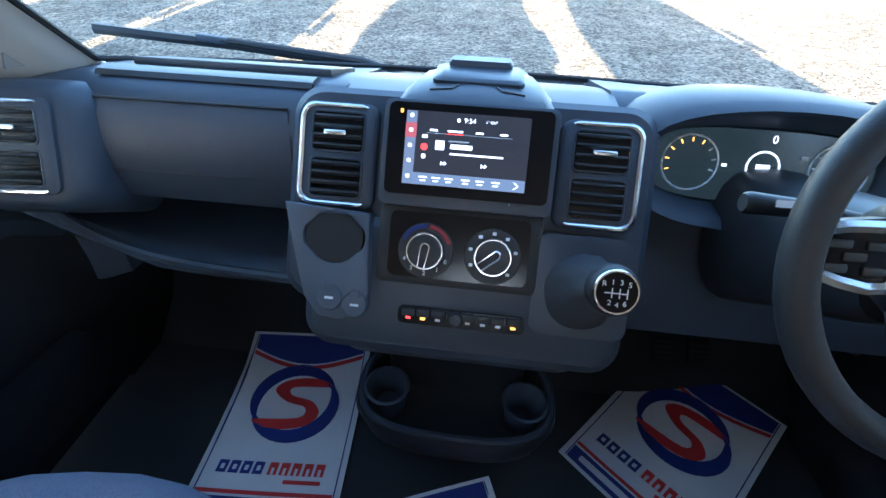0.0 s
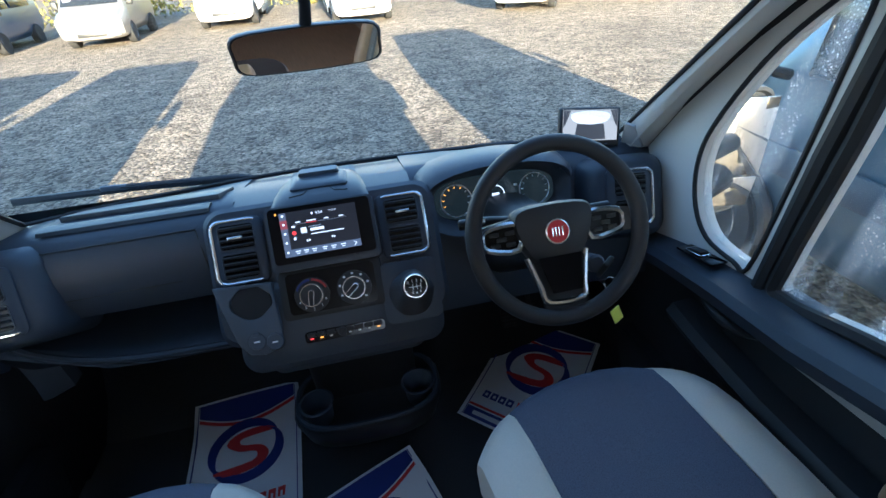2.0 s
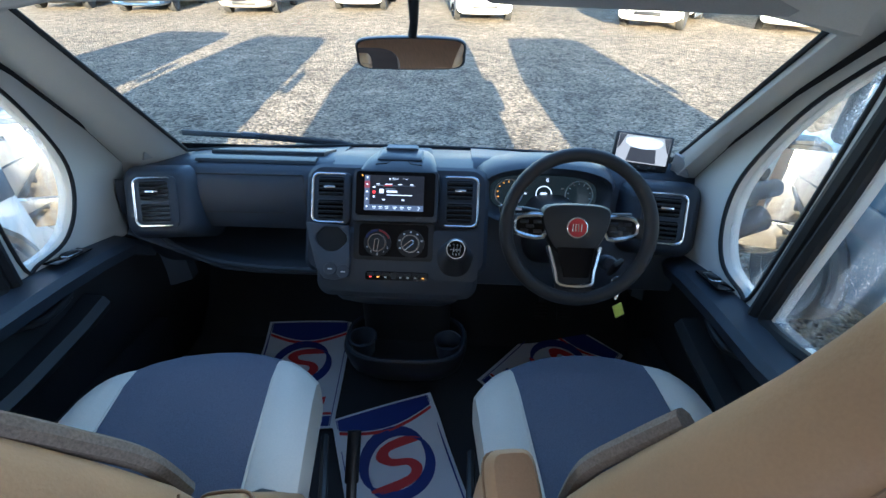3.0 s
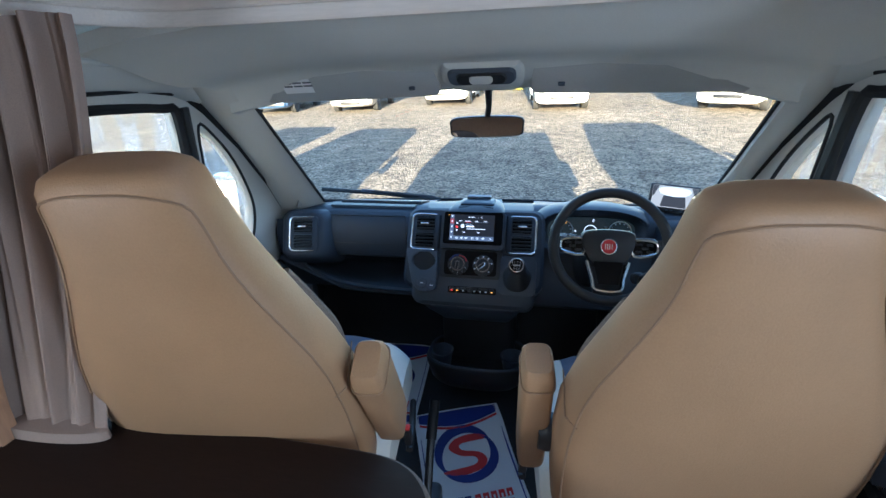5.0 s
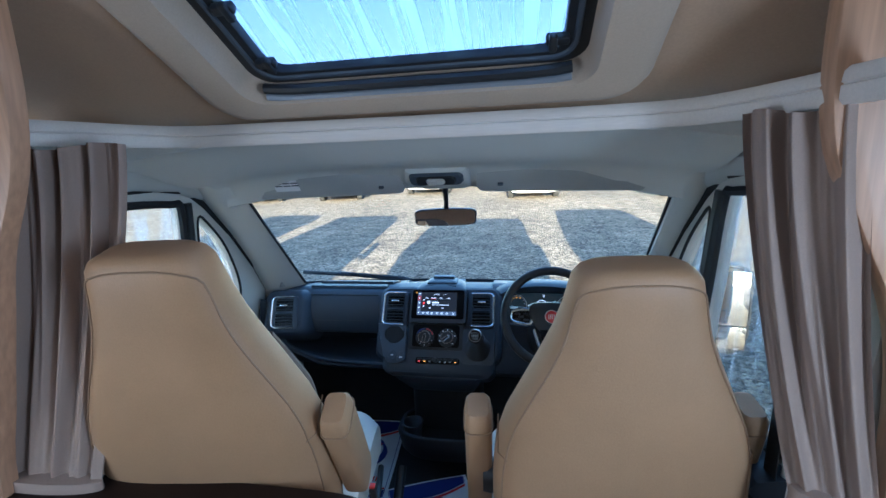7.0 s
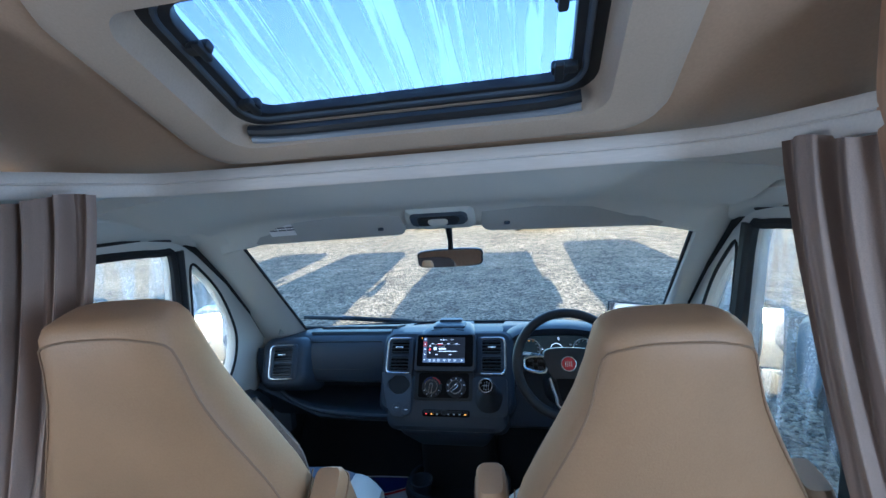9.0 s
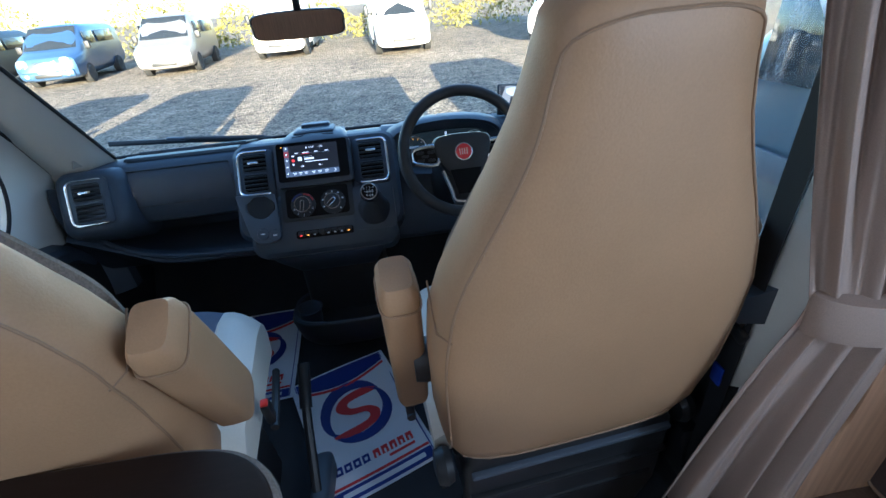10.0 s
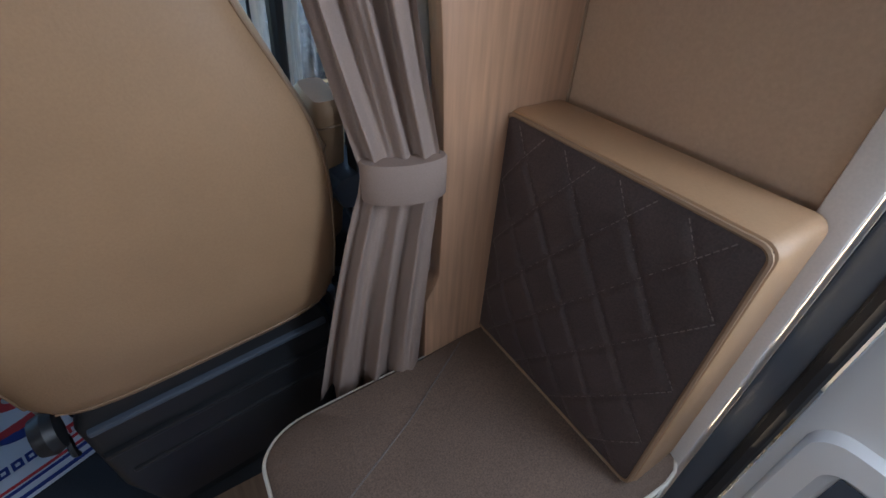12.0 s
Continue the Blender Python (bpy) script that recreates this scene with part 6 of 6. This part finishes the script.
def motorhome(place, turn, label, paint=None):
    paint = paint or WHITE
    v = thing("motorhome", place, label, "motorhome", "white motorhomes", turn=turn)
    M = pose(*place, 0, 0, turn)
    part("cab", body_loft(M, ((0.02, 0.80, 0.32, 0.85), (0.10, 0.95, 0.26, 1.02), (0.45, 1.0, 0.24, 1.20), (0.75, 1.0, 0.24, 1.30), (1.15, 0.97, 0.24, 1.75), (1.55, 0.95, 0.24, 2.2), (2.1, 1.0, 0.26, 2.3))), paint, v)
    part("coach_body", body_loft(M, ((1.30, 0.90, 1.95, 2.20), (1.55, 1.04, 1.75, 2.50), (2.0, 1.10, 1.2, 2.72), (2.25, 1.12, 0.35, 2.80), (4.0, 1.12, 0.32, 2.82), (6.6, 1.12, 0.35, 2.80), (6.8, 1.08, 0.45, 2.7)), 28, 9.0), WHITE, v)
    part("windscreen", loft([[M @ Vector((x * (1 - 0.08 * t), 0.68 + 0.72 * t + 0.12 * abs(x) ** 2, 1.27 + 0.72 * t)) for x in (-0.88, -0.5, 0, 0.5, 0.88)] for t in (0.02, 0.5, 0.98)], loop=False), DARKGLASS, v)
    part("roof_front_window", loft([[M @ Vector((x, 1.30 + 0.42 * t, 2.26 + 0.30 * t)) for x in (-0.5, 0, 0.5)] for t in (0, 1)], loop=False), DARKGLASS, v)
    for s in (-1, 1):
        part("cab_window", rbox((0.02, 0.75, 0.5), M @ pose(s * 0.975, 1.65, 1.62, 0, s * -5, 0), 0.01), DARKGLASS, v)
        part("side_window", rbox((0.02, 0.9, 0.5), M @ pose(s * 1.118, 3.4, 1.85), 0.01), DARKGLASS, v)
        part("stripe", rbox((0.012, 4.2, 0.05), M @ pose(s * 1.119, 4.4, 1.05), 0.004), GREYV, v)
        part("side_band", rbox((0.03, 1.55, 0.17), M @ pose(s * 0.99, 1.2, 0.90, 0, s * -3, 0), 0.01), GREYP, v, "dark band along the cab side")
        part("skirt", rbox((0.03, 4.3, 0.18), M @ pose(s * 1.10, 4.4, 0.38), 0.01), GREYP, v)
        wm = part("wing_mirror", rbox((0.16, 0.12, 0.36), M @ pose(s * 1.20, 1.12, 1.48), 0.05, 3), BLACK, v)
        part("mirror_arm", tube([M @ Vector((s * 0.98, 1.15, 1.35)), M @ Vector((s * 1.15, 1.12, 1.40))], 0.03, 8), BLACK, wm)
        part("mirror_glass", rbox((0.13, 0.006, 0.30), M @ pose(s * 1.20, 1.182, 1.48), 0.002), MIRROR, wm)
        part("arch", tube([M @ Vector((s * 0.985, 0.95 + 0.41 * math.cos(a), 0.36 + 0.41 * math.sin(a))) for a in [math.pi * j / 12 for j in range(13)]], 0.05, 8), BLACK, v)
    front_parts(v, M, 0.85, paint, 0.74)
    wheel_set(v, M, ((-0.92, 0.95, -1), (0.92, 0.95, 1), (-0.92, 4.6, -1), (0.92, 4.6, 1)), 0.36)
    return v


def at(x, y):
    return (x, y, ground_z(y))


motorhome(at(0.92, 16.7), 3, "white coachbuilt motorhome parked across the gravel yard")
motorhome(at(-4.0, 19.2), 2, "white coachbuilt motorhome parked across the gravel yard")
motorhome(at(6.1, 15.8), -32, "white coachbuilt motorhome parked at an angle in the yard")
motorhome(at(10.6, 15.5), -32, "white coachbuilt motorhome parked at an angle in the yard")
motorhome(at(-3.65, 2.45), 180, "white motorhome parked close alongside the cab")
motorhome(at(3.5, 3.1), 180, "grey-cabbed motorhome parked close alongside the cab", GREYV)
motorhome(at(-6.6, 2.9), 180, "white motorhome parked in the same row of the yard")
van(at(-7.7, 17.3), 6, SILVER, "silver panel van parked across the yard")
van(at(-11.6, 17.2), 8, BLUE, "dark blue van parked across the yard")
van(at(-15.2, 17.6), 10, BLACK, "black van parked across the yard")

# own wing mirrors and nose
for s in (-1, 1):
    wm = thing("wing_mirror", (C + s * 1.2, 0.86, 0.75), "wing mirror with a wet glass outside the quarter light", "wing mirror", "own wing mirrors")
    x = C + s * 1.26
    y0, z0 = (0.07, -0.035) if s > 0 else (0.0, 0.0)
    # Left housing coloured white for the sunlit glare of its mirror glass.
    part("housing", loft([[Vector((x + a, y0 + y, z0 + 0.90 + b)) for a, b in squircle(w, h, 24, 4)] for y, w, h in ((1.08, 0.10, 0.26), (1.04, 0.18, 0.36), (0.95, 0.265, 0.445), (0.905, 0.255, 0.435), (0.90, 0.235, 0.415), (0.915, 0.225, 0.40))]), BLACK if s > 0 else WHITE, wm)
    turn = -14 * s
    part("mirror_glass", rbox((0.20, 0.006, 0.25), pose(x, y0 + 0.892, z0 + 0.965, -3, 0, turn), 0.002), MIRROR, wm)
    part("mirror_glass", rbox((0.20, 0.006, 0.11), pose(x, y0 + 0.892, z0 + 0.775, 4, 0, turn), 0.002), MIRROR, wm)
    part("arm", tube([(door_x(s, 0.8) + s * 0.04, 0.86, 0.80), (x - s * 0.08, 0.90, 0.84)], 0.045, 10), BLACK, wm)
    part("arm", tube([(door_x(s, 0.95) + s * 0.04, 0.84, 0.95), (x - s * 0.08, 0.90, 0.95)], 0.03, 10), BLACK, wm)

# own nose outside, below the windscreen
nose = thing("bonnet", (C, 1.7, 0.3), "white bonnet and bumper of the motorhome itself", "bonnet")
part("panel", loft([[Vector((C + x, y, z)) for x, z in squircle(2 * hw, zt + 0.42, 28, 5.0, 0, (zt - 0.42) / 2)] for y, hw, zt in ((1.40, 1.0, 0.80), (1.6, 1.0, 0.68), (1.85, 0.98, 0.52), (2.0, 0.92, 0.30), (2.06, 0.80, 0.1))]), WHITE, nose)
part("grille", rbox((0.9, 0.04, 0.16), pose(C, 2.05, 0.22), 0.03, 3), BLACK, nose)
part("bumper", rbox((1.9, 0.12, 0.28), pose(C, 2.04, -0.18), 0.05, 3), WHITE, nose)

# ---- hedge beyond the vehicles ----
rng = np.random.default_rng(3)
verts, faces = [], []
for k in range(22000):
    x = rng.uniform(-34, 34)
    top = 2.3 + 0.8 * math.sin(0.9 * x) + 0.6 * math.sin(2.3 * x + 1)
    h = rng.uniform(0, 1) ** 0.7
    y = 27.5 + rng.normal(0, 0.6) * (1.1 - 0.5 * h)
    c = np.array((x, y, ground_z(27) + h * top))
    a, b = rng.normal(size=3), rng.normal(size=3)
    a = a / np.linalg.norm(a) * rng.uniform(0.05, 0.13)
    b = b - a * (a @ b) / (a @ a)
    b = b / np.linalg.norm(b) * rng.uniform(0.03, 0.07)
    i = len(verts)
    verts += [tuple(c - a), tuple(c + b), tuple(c + a), tuple(c - b)]
    faces.append((i, i + 1, i + 2, i + 3))
me = bpy.data.meshes.new("hedge")
me.from_pydata(verts, [], faces)
me.materials.append(LEAF)
hedge = tagged(new("hedge", me), "sunlit yellow-green hedge of small leaves behind the vehicles", "hedge", kind="stuff")
